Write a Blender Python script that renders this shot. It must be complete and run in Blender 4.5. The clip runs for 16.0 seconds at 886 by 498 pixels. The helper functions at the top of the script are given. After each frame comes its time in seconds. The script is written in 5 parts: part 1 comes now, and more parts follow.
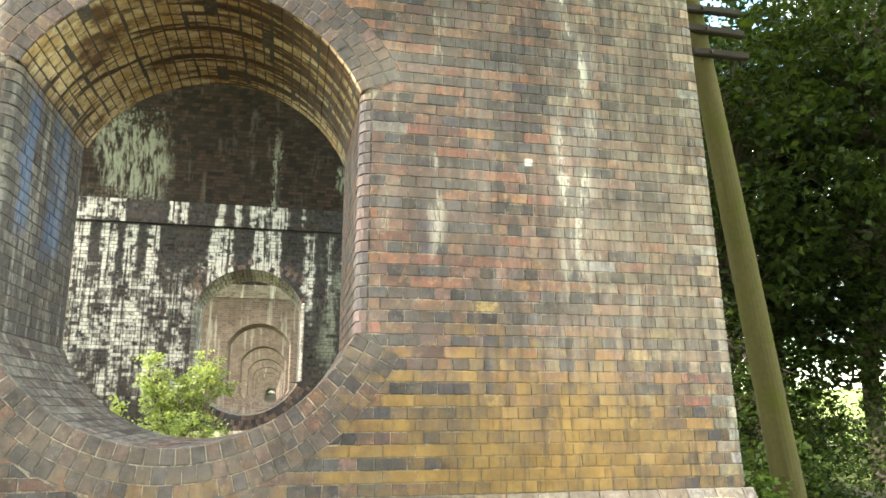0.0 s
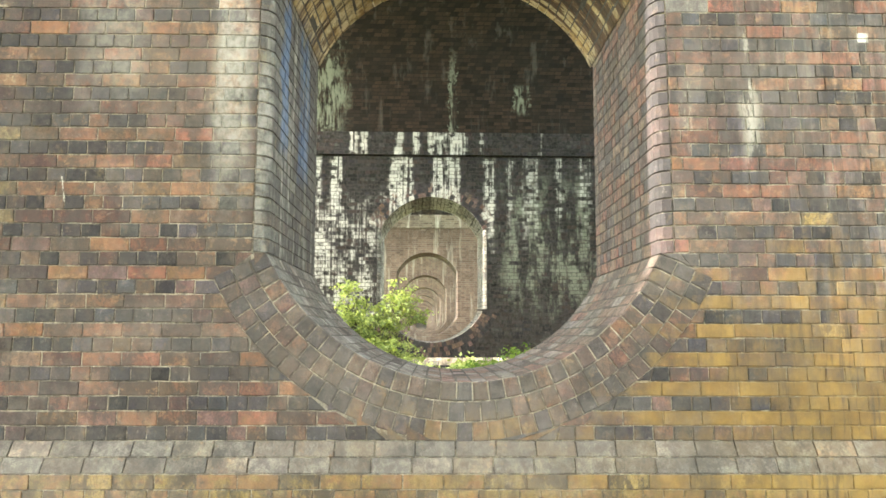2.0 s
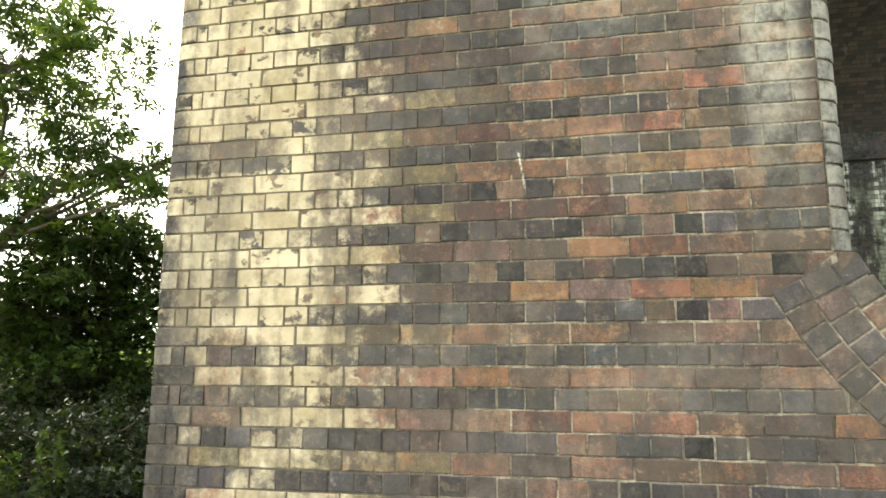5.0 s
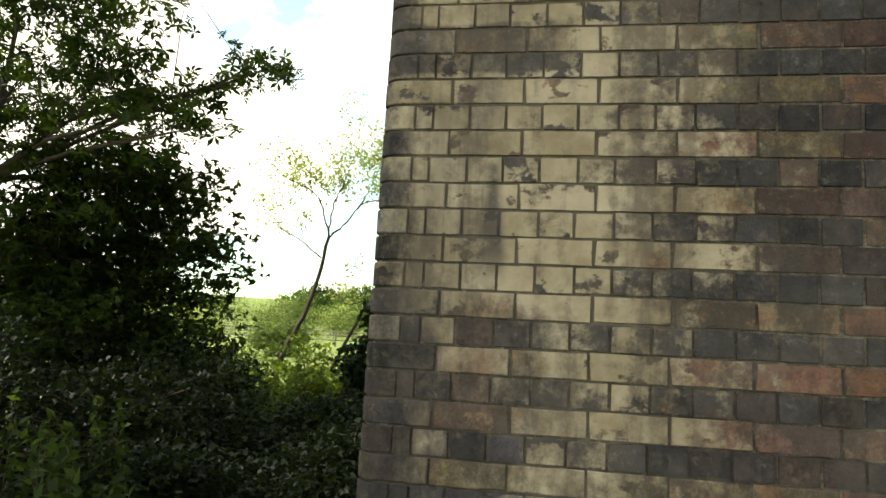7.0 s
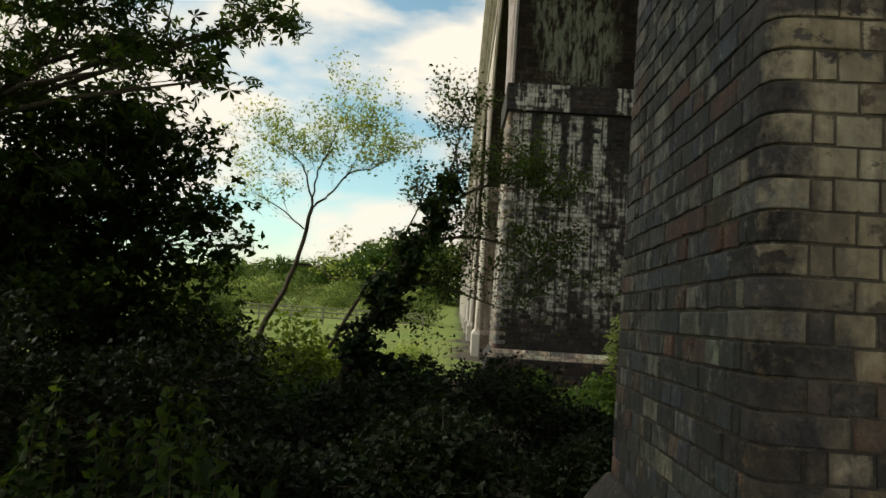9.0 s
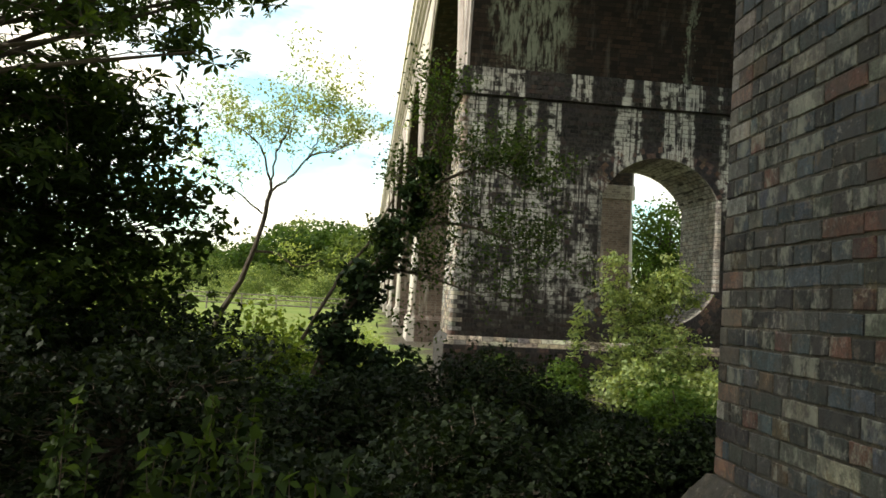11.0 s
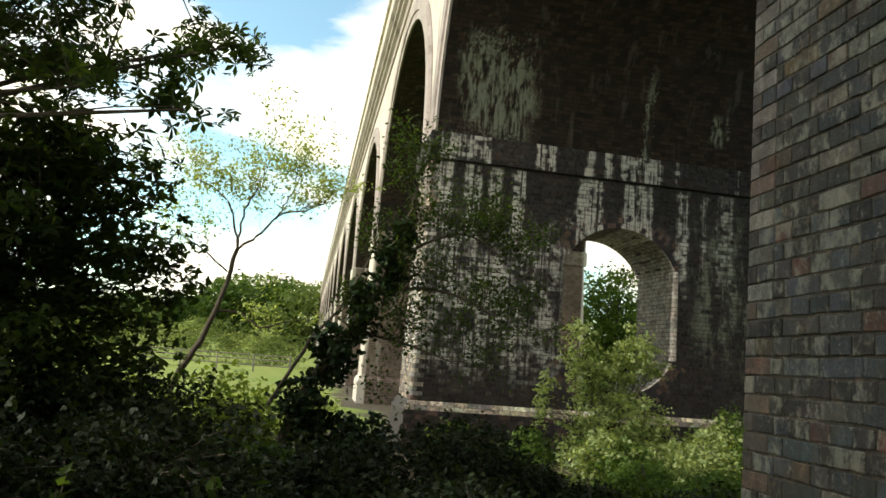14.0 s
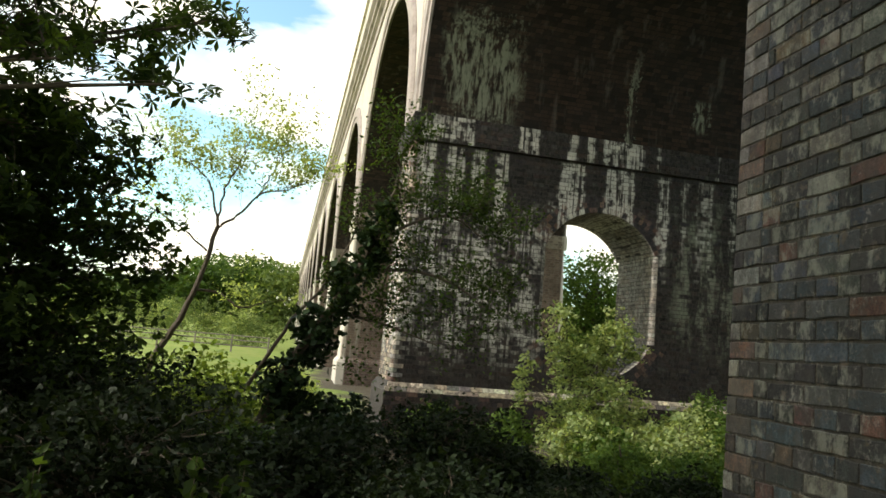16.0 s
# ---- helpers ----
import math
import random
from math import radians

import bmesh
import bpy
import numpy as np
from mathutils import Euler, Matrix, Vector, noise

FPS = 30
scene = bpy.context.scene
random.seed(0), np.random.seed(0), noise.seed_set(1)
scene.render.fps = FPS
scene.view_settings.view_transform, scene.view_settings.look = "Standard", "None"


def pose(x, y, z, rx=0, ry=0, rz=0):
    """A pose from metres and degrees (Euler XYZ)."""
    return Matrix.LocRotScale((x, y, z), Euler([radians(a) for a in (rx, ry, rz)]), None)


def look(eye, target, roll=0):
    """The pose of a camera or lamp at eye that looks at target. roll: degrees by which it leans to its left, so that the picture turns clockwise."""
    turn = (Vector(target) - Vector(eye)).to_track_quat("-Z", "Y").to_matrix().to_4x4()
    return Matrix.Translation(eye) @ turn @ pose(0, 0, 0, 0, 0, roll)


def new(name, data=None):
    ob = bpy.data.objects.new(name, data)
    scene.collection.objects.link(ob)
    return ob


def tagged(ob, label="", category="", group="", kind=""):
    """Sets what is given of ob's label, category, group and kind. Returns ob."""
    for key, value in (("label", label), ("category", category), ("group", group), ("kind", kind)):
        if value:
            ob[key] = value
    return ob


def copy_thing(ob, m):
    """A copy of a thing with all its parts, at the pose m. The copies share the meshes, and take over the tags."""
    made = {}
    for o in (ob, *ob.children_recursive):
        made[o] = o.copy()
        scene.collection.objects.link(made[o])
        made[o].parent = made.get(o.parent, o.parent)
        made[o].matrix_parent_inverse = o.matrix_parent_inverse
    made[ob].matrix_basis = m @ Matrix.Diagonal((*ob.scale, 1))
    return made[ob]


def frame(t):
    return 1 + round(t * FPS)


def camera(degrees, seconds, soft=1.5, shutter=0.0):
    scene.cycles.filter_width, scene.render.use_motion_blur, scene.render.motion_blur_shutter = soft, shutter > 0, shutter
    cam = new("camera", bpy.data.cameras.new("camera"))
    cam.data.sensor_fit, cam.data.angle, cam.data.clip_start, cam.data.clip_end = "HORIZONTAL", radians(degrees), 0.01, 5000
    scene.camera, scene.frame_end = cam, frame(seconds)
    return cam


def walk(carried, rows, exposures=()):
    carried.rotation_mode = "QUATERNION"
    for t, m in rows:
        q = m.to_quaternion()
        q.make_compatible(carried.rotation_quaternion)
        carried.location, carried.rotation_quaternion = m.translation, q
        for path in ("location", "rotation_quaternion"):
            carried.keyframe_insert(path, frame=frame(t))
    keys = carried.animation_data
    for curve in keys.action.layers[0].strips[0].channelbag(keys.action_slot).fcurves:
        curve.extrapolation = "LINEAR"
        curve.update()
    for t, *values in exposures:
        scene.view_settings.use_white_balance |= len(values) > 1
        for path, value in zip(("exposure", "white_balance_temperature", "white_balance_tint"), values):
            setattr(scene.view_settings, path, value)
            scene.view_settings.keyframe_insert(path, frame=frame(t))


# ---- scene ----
cam = camera(64.2, 16.0, soft=1.6)
PATH = [
    (0, (0.643, -4.991, 0.624), (1.09, -3.089, 1.048), -0.0),
    (0.5, (0.438, -4.876, 0.626), (0.782, -2.933, 0.951), -1.7),
    (1, (0.232, -4.604, 0.6), (0.345, -2.629, 0.892), -0.4),
    (1.5, (0.023, -4.384, 0.614), (0.027, -2.4, 0.866), 0.1),
    (2, (-0.26, -4.184, 0.643), (-0.197, -2.197, 0.868), 0.1),
    (2.5, (-0.494, -3.901, 0.605), (-0.474, -1.915, 0.841), 0.9),
    (3, (-0.743, -3.626, 0.651), (-0.779, -1.643, 0.913), -0.5),
    (3.5, (-1.108, -3.439, 0.692), (-1.2, -1.46, 0.966), -0.7),
    (4, (-1.494, -3.188, 0.676), (-1.792, -1.23, 0.95), -0.5),
    (4.2, (-1.622, -3.095, 0.691), (-2.001, -1.152, 0.976), -0.3),
    (6.3, (-3.088, -2.365, 0.655), (-3.437, -0.427, 1.002), 1.2),
    (6.5, (-3.204, -2.303, 0.657), (-3.505, -0.352, 0.98), 1.6),
    (7, (-3.518, -2.076, 0.724), (-3.817, -0.111, 0.948), 2.9),
    (7.5, (-3.845, -1.965, 0.72), (-4.048, 0.011, 0.96), 4.4),
    (8, (-4.205, -1.861, 0.714), (-4.285, 0.125, 0.936), 4.8),
    (8.5, (-4.487, -1.741, 0.708), (-4.583, 0.244, 0.932), 4.4),
    (9, (-4.843, -1.695, 0.711), (-4.89, 0.297, 0.876), 3.7),
    (9.2, (-4.961, -1.658, 0.707), (-4.977, 0.339, 0.813), 2.3),
    (11.3, (-5.76, -1.343, 0.732), (-5.545, 0.64, 0.876), 3.3),
    (11.5, (-5.794, -1.31, 0.733), (-5.593, 0.675, 0.892), 2.8),
    (12, (-5.877, -1.26, 0.753), (-5.629, 0.71, 0.992), 2.0),
    (12.5, (-5.968, -1.251, 0.762), (-5.666, 0.708, 1.03), 2.4),
    (13, (-6.043, -1.269, 0.787), (-5.705, 0.677, 1.102), 3.3),
    (13.5, (-6.076, -1.284, 0.79), (-5.717, 0.659, 1.107), 4.0),
    (14, (-6.069, -1.275, 0.794), (-5.719, 0.67, 1.101), 4.4),
    (14.5, (-6.074, -1.283, 0.792), (-5.713, 0.661, 1.09), 4.3),
    (15, (-6.08, -1.272, 0.79), (-5.697, 0.669, 1.084), 4.1),
    (15.5, (-6.085, -1.249, 0.792), (-5.685, 0.691, 1.066), 4.3),
    (16, (-6.097, -1.233, 0.787), (-5.686, 0.707, 1.05), 4.9),
]
walk(cam, [(t, look(eye, target, roll)) for t, eye, target, roll in PATH],
     [(0, 1.92), (1.5, 1.95), (2.5, 2.06), (3.5, 2.06), (4.2, 1.98), (6.3, 1.1), (7.0, 0.28), (7.5, -0.45), (8.2, -1.05), (9.2, -1.0), (11.4, -0.12), (13, -0.27), (16, -0.2)])

# ---- world and sun ----
SUN_EL = 32.0
world = bpy.data.worlds.new("sky")
scene.world = world
world.use_nodes = True
wn, wl = world.node_tree.nodes, world.node_tree.links
bg = wn["Background"]
sky = wn.new("ShaderNodeTexSky")
sky.sky_type, sky.sun_disc = "NISHITA", False
sky.sun_elevation, sky.sun_rotation = radians(SUN_EL), radians(-92)
coord = wn.new("ShaderNodeTexCoord")
stretch = wn.new("ShaderNodeMapping")
stretch.inputs["Scale"].default_value = (1.0, 1.0, 2.4)
stretch.inputs["Location"].default_value = (3.1, 0.4, 1.7)
puff = wn.new("ShaderNodeTexNoise")
puff.inputs["Scale"].default_value, puff.inputs["Detail"].default_value, puff.inputs["Roughness"].default_value, puff.inputs["Distortion"].default_value = 2.9, 9, 0.52, 0.25
ramp = wn.new("ShaderNodeValToRGB")
ramp.color_ramp.elements[0].position, ramp.color_ramp.elements[1].position = 0.425, 0.545
cloud = wn.new("ShaderNodeMix")
cloud.data_type = "RGBA"
cloud.inputs["B"].default_value = (14.2, 13.1, 11.1, 1)
wl.new(coord.outputs["Generated"], stretch.inputs["Vector"])
wl.new(stretch.outputs["Vector"], puff.inputs["Vector"])
wl.new(puff.outputs["Fac"], ramp.inputs["Fac"])
wl.new(ramp.outputs["Color"], cloud.inputs["Factor"])
lift = wn.new("ShaderNodeMix")
lift.data_type, lift.blend_type = "RGBA", "MULTIPLY"
lift.inputs["Factor"].default_value, lift.inputs["B"].default_value = 1.0, (2.5, 2.85, 2.35, 1)
wl.new(sky.outputs["Color"], lift.inputs["A"])
wl.new(lift.outputs["Result"], cloud.inputs["A"])
wl.new(cloud.outputs["Result"], bg.inputs["Color"])
bg.inputs["Strength"].default_value = 0.15

sun = new("sun", bpy.data.lights.new("sun", "SUN"))
sun.data.energy, sun.data.angle, sun.data.color = 5.0, radians(0.53), (1.0, 0.93, 0.82)
sun.matrix_world = look((-math.cos(radians(SUN_EL)) * 50, -2.4, math.sin(radians(SUN_EL)) * 50), (0, 0, 0))


# ---- sizes of the viaduct ----
BAY, THICK = 12.0, 1.73            # pier to pier, pier thickness
CP, HM = 0.0845, 0.1155            # course height, header length
STRING_LO, STRING_HI = 4.675, 5.22
GROUND = -0.95
OW, SPRING_LO, SPRING_HI, RISE = 1.18, 1.095, 2.93, 0.76
ORAD = (OW * OW + RISE * RISE) / (2 * RISE)
OANG = math.asin(OW / ORAD)
C_LO, C_HI = SPRING_LO - RISE + ORAD, SPRING_HI + RISE - ORAD
RING = 0.345
CORNER_R = 0.062
JOINT = 0.008


# ---- materials ----
def shader(name, rough=0.9):
    m = bpy.data.materials.new(name)
    m.use_nodes = True
    t = m.node_tree
    b = t.nodes["Principled BSDF"]
    b.inputs["Roughness"].default_value = rough
    b.inputs["Specular IOR Level"].default_value = 0.25
    return m, t, b


def node(t, kind, **inputs):
    n = t.nodes.new(kind)
    for k, v in inputs.items():
        n.inputs[k.replace("_", " ")].default_value = v
    return n


def noise_tex(t, vec, scale, detail=5, rough=0.6):
    n = node(t, "ShaderNodeTexNoise", Scale=scale, Detail=detail, Roughness=rough)
    t.links.new(vec, n.inputs["Vector"])
    return n.outputs["Fac"]


def mapped(t, src, scale, loc=(0, 0, 0)):
    n = node(t, "ShaderNodeMapping", Scale=scale, Location=loc)
    t.links.new(src, n.inputs["Vector"])
    return n.outputs["Vector"]


def ramped(t, fac, lo, hi):
    n = node(t, "ShaderNodeMapRange", From_Min=lo, From_Max=hi)
    t.links.new(fac, n.inputs["Value"])
    return n.outputs["Result"]


def mathed(t, op, a, b):
    n = t.nodes.new("ShaderNodeMath")
    n.operation = op
    for i, v in enumerate((a, b)):
        if isinstance(v, (int, float)):
            n.inputs[i].default_value = v
        else:
            t.links.new(v, n.inputs[i])
    return n.outputs[0]


def mixed(t, fac, a, b, blend="MIX"):
    n = t.nodes.new("ShaderNodeMix")
    n.data_type, n.blend_type = "RGBA", blend
    for key, v in (("Factor", fac), ("A", a), ("B", b)):
        if isinstance(v, (int, float)):
            n.inputs[key].default_value = v
        elif isinstance(v, tuple):
            n.inputs[key].default_value = (*v, 1)
        else:
            t.links.new(v, n.inputs[key])
    return n.outputs["Result"]


def bumped(t, b, height, strength, distance):
    n = node(t, "ShaderNodeBump", Strength=strength, Distance=distance)
    t.links.new(height, n.inputs["Height"])
    t.links.new(n.outputs["Normal"], b.inputs["Normal"])


def world_pos(t):
    return t.nodes.new("ShaderNodeNewGeometry").outputs["Position"]


def stepped(t, value, lo, hi):
    n = node(t, "ShaderNodeMapRange", From_Min=lo, From_Max=hi)
    n.interpolation_type = "SMOOTHSTEP"
    if isinstance(value, (int, float)):
        n.inputs["Value"].default_value = value
    else:
        t.links.new(value, n.inputs["Value"])
    return n.outputs["Result"]


def product(t, *values):
    out = values[0]
    for v in values[1:]:
        out = mathed(t, "MULTIPLY", out, v)
    return out


def near_to(t, value, centre, half, soft):
    """1 within half of the centre, fading out over soft."""
    off = mathed(t, "ABSOLUTE", mathed(t, "SUBTRACT", value, centre), 0)
    n = node(t, "ShaderNodeMapRange", From_Min=half, From_Max=half + soft, To_Min=1.0, To_Max=0.0)
    n.interpolation_type = "SMOOTHSTEP"
    t.links.new(off, n.inputs["Value"])
    return n.outputs["Result"]


def columns(t, value, bands, lo=-4.3, hi=4.3):
    """A mask that is 1 inside the bands of a coordinate."""
    n = node(t, "ShaderNodeValToRGB")
    r = n.color_ramp
    stops = [(0.0, 0)]
    for a, b, k in bands:
        fa, fb = (a - lo) / (hi - lo), (b - lo) / (hi - lo)
        stops += [(fa - 0.004, 0), (fa + 0.004, k), (fb - 0.004, k), (fb + 0.004, 0)]
    while len(r.elements) < len(stops):
        r.elements.new(0.5)
    for e, (q, k) in zip(r.elements, stops):
        e.position, e.color = q, (k, k, k, 1)
    m = node(t, "ShaderNodeMapRange", From_Min=lo, From_Max=hi)
    t.links.new(value, m.inputs["Value"])
    t.links.new(m.outputs["Result"], n.inputs["Fac"])
    return n.outputs["Color"]


def split(t, p):
    s = t.nodes.new("ShaderNodeSeparateXYZ")
    t.links.new(p, s.inputs[0])
    return s.outputs["X"], s.outputs["Y"], s.outputs["Z"]


def own_place(t, p, rnd):
    """The position, moved apart for each brick so that its blotches end at its edges."""
    s = t.nodes.new("ShaderNodeCombineXYZ")
    for k, v in enumerate((37.0, 13.0, 29.0)):
        t.links.new(mathed(t, "MULTIPLY", rnd, v), s.inputs[k])
    n = t.nodes.new("ShaderNodeVectorMath")
    t.links.new(p, n.inputs[0])
    t.links.new(s.outputs[0], n.inputs[1])
    return n.outputs[0]


def fired_mottle(t, own, c, rnd):
    """Uneven firing inside the red bricks: orange flashes, dark kiss marks and worn tan patches. Blue bricks stay plain."""
    s = t.nodes.new("ShaderNodeSeparateColor")
    t.links.new(c, s.inputs[0])
    red = stepped(t, mathed(t, "SUBTRACT", s.outputs[0], mathed(t, "MULTIPLY", s.outputs[2], 1.25)), 0.012, 0.045)
    flash = noise_tex(t, mapped(t, own, (1, 1, 1.5), (1, 5, 2)), 8, 6, 0.68)
    kiss = noise_tex(t, mapped(t, own, (1, 1, 0.6), (8, 2, 3)), 10, 5, 0.66)
    worn = noise_tex(t, mapped(t, own, (1, 1, 1.2), (3, 7, 9)), 15, 6, 0.72)
    shift = mathed(t, "MULTIPLY", mathed(t, "SUBTRACT", rnd, 0.5), 0.16)
    c = mixed(t, product(t, red, stepped(t, mathed(t, "ADD", flash, shift), 0.50, 0.60), 0.45), c, (0.255, 0.116, 0.072))
    c = mixed(t, product(t, red, stepped(t, mathed(t, "SUBTRACT", kiss, shift), 0.52, 0.60), 0.72), c, (0.056, 0.047, 0.044))
    return mixed(t, product(t, red, stepped(t, worn, 0.56, 0.64), 0.5), c, (0.34, 0.215, 0.12))


def near_washes(t, p, c, rnd, amount=1.0, lime=0.93):
    """Ochre algae, cream lime film, lime runs and soot over the near pier, on bricks and joints alike."""
    x, y, z = split(t, p)
    own = own_place(t, p, rnd)
    jitter = mathed(t, "SUBTRACT", rnd, 0.5)
    if lime > 0.5:
        c = fired_mottle(t, own, c, rnd)
    header = mathed(t, "LESS_THAN", mathed(t, "MODULO", mathed(t, "ADD", z, 2 * CP * 20), 2 * CP), CP)
    ragged = mathed(t, "ADD", mathed(t, "MULTIPLY", noise_tex(t, mapped(t, own, (1, 1, 0.75)), 11, 6, 0.72), 0.5), mathed(t, "MULTIPLY", noise_tex(t, mapped(t, p, (1, 1, 0.7)), 8, 7, 0.74), 0.5))
    tint = mathed(t, "ADD", mathed(t, "MULTIPLY", noise_tex(t, own, 4.0, 5, 0.65), 0.5), mathed(t, "MULTIPLY", noise_tex(t, p, 3.0, 6, 0.7), 0.5))
    wob = mathed(t, "SUBTRACT", noise_tex(t, p, 1.3, 4), 0.5)
    run = noise_tex(t, mapped(t, p, (7, 7, 0.6)), 1.0, 5, 0.6)
    fine = noise_tex(t, p, 18, 5, 0.7)
    xw = lambda k: mathed(t, "ADD", x, mathed(t, "MULTIPLY", wob, k))
    zw = lambda k: mathed(t, "ADD", z, mathed(t, "MULTIPLY", wob, k))
    patchy = stepped(t, fine, 0.2, 0.62)

    def film(zone, gain, spread, lo, hi):
        """Covers more and more of each brick, raggedly, as the zone rises from 0 to 1."""
        v = mathed(t, "ADD", mathed(t, "ADD", ragged, mathed(t, "MULTIPLY", zone, gain)), mathed(t, "MULTIPLY", jitter, spread))
        return product(t, stepped(t, v, lo, hi), stepped(t, zone, 0.0, 0.3))

    ochre = product(t, stepped(t, mathed(t, "SUBTRACT", xw(2.0), mathed(t, "MULTIPLY", header, 0.6)), 0.3, 1.8), stepped(t, mathed(t, "SUBTRACT", 1.7, mathed(t, "ADD", zw(1.2), mathed(t, "MULTIPLY", mathed(t, "SUBTRACT", run, 0.5), 1.3))), 0.0, 1.5), mathed(t, "SUBTRACT", 1.0, mathed(t, "MULTIPLY", stepped(t, x, 3.0, 4.0), 0.5)))
    band = product(t, stepped(t, mathed(t, "SUBTRACT", 0.36, zw(0.9)), 0.0, 0.4), stepped(t, x, -3.4, 1.2), 0.6)
    yellow = film(mathed(t, "MAXIMUM", ochre, band), 0.58, 0.24, 0.66, 1.10)
    c = mixed(t, product(t, yellow, 0.85 * amount, mathed(t, "SUBTRACT", 1.0, mathed(t, "MULTIPLY", near_to(t, z, -0.085, 0.085, 0.01), 0.8))), c, mixed(t, stepped(t, tint, 0.3, 0.7), (0.15, 0.088, 0.026), (0.34, 0.215, 0.062)))
    # patches of dusty film, with bright haze put into the same pale tone
    dust_haze = stepped(t, mathed(t, "ADD", noise_tex(t, mapped(t, p, (1, 1, 1.6), (4, 2, 8)), 0.9, 6, 0.66), mathed(t, "MULTIPLY", mathed(t, "SUBTRACT", fine, 0.5), 0.35)), 0.46, 0.66)
    c = mixed(t, product(t, dust_haze, 0.16 * amount), c, (0.40, 0.355, 0.30))
    bloom = stepped(t, mathed(t, "ADD", ragged, mathed(t, "MULTIPLY", jitter, 0.25)), 0.50, 0.66)
    c = mixed(t, product(t, bloom, 0.2 * amount), c, mixed(t, stepped(t, tint, 0.3, 0.7), (0.10, 0.066, 0.05), (0.29, 0.215, 0.15)))
    buff = product(t, stepped(t, xw(1.4), 2.5, 3.6), stepped(t, zw(1.0), 0.3, 1.3), 0.8)
    c = mixed(t, product(t, film(buff, 0.55, 0.2, 0.70, 1.02), 0.46 * amount), c, mixed(t, stepped(t, tint, 0.3, 0.7), (0.095, 0.076, 0.050), (0.29, 0.24, 0.165)))
    pale = product(t, stepped(t, mathed(t, "SUBTRACT", -2.5, mathed(t, "ADD", mathed(t, "ADD", xw(0.8), mathed(t, "MULTIPLY", mathed(t, "SUBTRACT", fine, 0.5), 0.9)), mathed(t, "MULTIPLY", header, 0.18))), 0.0, 1.15), mathed(t, "ADD", 0.35, mathed(t, "MULTIPLY", stepped(t, x, -4.06, -3.86), 0.65)), mathed(t, "ADD", 0.7, mathed(t, "MULTIPLY", stepped(t, mathed(t, "SUBTRACT", zw(1.0), mathed(t, "MULTIPLY", header, 0.15)), 0.10, 0.7), 0.3)))
    BAND_Z = 1.63
    left_low = product(t, stepped(t, mathed(t, "SUBTRACT", -3.45, xw(0.6)), 0.0, 0.3), stepped(t, mathed(t, "SUBTRACT", 0.98, zw(0.7)), 0.0, 0.3))
    pale = product(t, pale, mathed(t, "SUBTRACT", 1.0, mathed(t, "MULTIPLY", mathed(t, "MAXIMUM", left_low, product(t, near_to(t, zw(0.12), BAND_Z, 0.075, 0.03), stepped(t, xw(0.5), -3.42, -3.56))), 0.6)), stepped(t, mathed(t, "ADD", y, mathed(t, "MULTIPLY", x, 0.0198)), 0.11, 0.05))
    cover = film(pale, 0.66, 0.24, 0.68, 0.98)
    flake = noise_tex(t, mapped(t, own, (1, 1, 1.4)), 7, 6, 0.62)
    cover = product(t, cover, stepped(t, mathed(t, "SUBTRACT", flake, mathed(t, "MULTIPLY", header, 0.03)), 0.36, 0.41))
    grimy = mixed(t, product(t, stepped(t, mathed(t, "ADD", run, mathed(t, "MULTIPLY", mathed(t, "SUBTRACT", fine, 0.5), 0.5)), 0.42, 0.66), 0.75), mixed(t, stepped(t, tint, 0.3, 0.68), (0.30, 0.24, 0.14), (0.65, 0.565, 0.42)), (0.13, 0.105, 0.085))
    c = mixed(t, product(t, cover, lime), c, grimy)
    weep = noise_tex(t, mapped(t, p, (24, 24, 2.6)), 1.0, 5, 0.66)
    right = stepped(t, xw(1.2), 1.3, 2.2)
    c = mixed(t, product(t, right, stepped(t, weep, 0.50, 0.66), stepped(t, zw(0.8), 0.2, 1.2), stepped(t, ragged, 0.34, 0.5), mathed(t, "ADD", 0.16, mathed(t, "MULTIPLY", stepped(t, x, 2.3, 3.0), 0.14))), c, (0.42, 0.385, 0.32))
    c = mixed(t, product(t, right, stepped(t, weep, 0.48, 0.36), 0.6), c, (0.05, 0.041, 0.034))
    broad = noise_tex(t, mapped(t, p, (5.5, 5.5, 1.3), (0, 0, 3)), 1.0, 7, 0.74)
    rise = stepped(t, mathed(t, "ADD", zw(1.2), mathed(t, "MULTIPLY", broad, 1.4)), 1.9, 3.2)
    grey = product(t, columns(t, xw(0.3), ((1.36, 1.47, 0.5), (1.72, 2.28, 0.35), (2.72, 3.1, 0.9), (3.3, 3.45, 0.5))), rise, stepped(t, broad, 0.40, 0.56), stepped(t, ragged, 0.36, 0.50))
    c = mixed(t, product(t, grey, 0.34), c, (0.33, 0.305, 0.26))
    white = product(t, columns(t, xw(0.2), ((1.37, 1.44, 0.8), (1.74, 1.83, 0.75), (2.76, 3.0, 1), (3.02, 3.09, 0.8))), rise, stepped(t, broad, 0.54, 0.59), stepped(t, ragged, 0.42, 0.50), stepped(t, weep, 0.36, 0.46))
    c = mixed(t, product(t, white, 0.75), c, (0.64, 0.60, 0.52))
    jamb = product(t, near_to(t, xw(0.25), -1.42, 0.06, 0.10), stepped(t, zw(0.8), 1.0, 2.1), stepped(t, run, 0.2, 0.5))
    high = product(t, near_to(t, xw(0.3), -2.18, 0.12, 0.12), stepped(t, zw(0.5), 1.85, 2.25))
    c = mixed(t, product(t, mathed(t, "MAXIMUM", jamb, mathed(t, "MULTIPLY", high, 0.4)), 0.5, patchy, stepped(t, ragged, 0.34, 0.56)), c, (0.62, 0.60, 0.54))
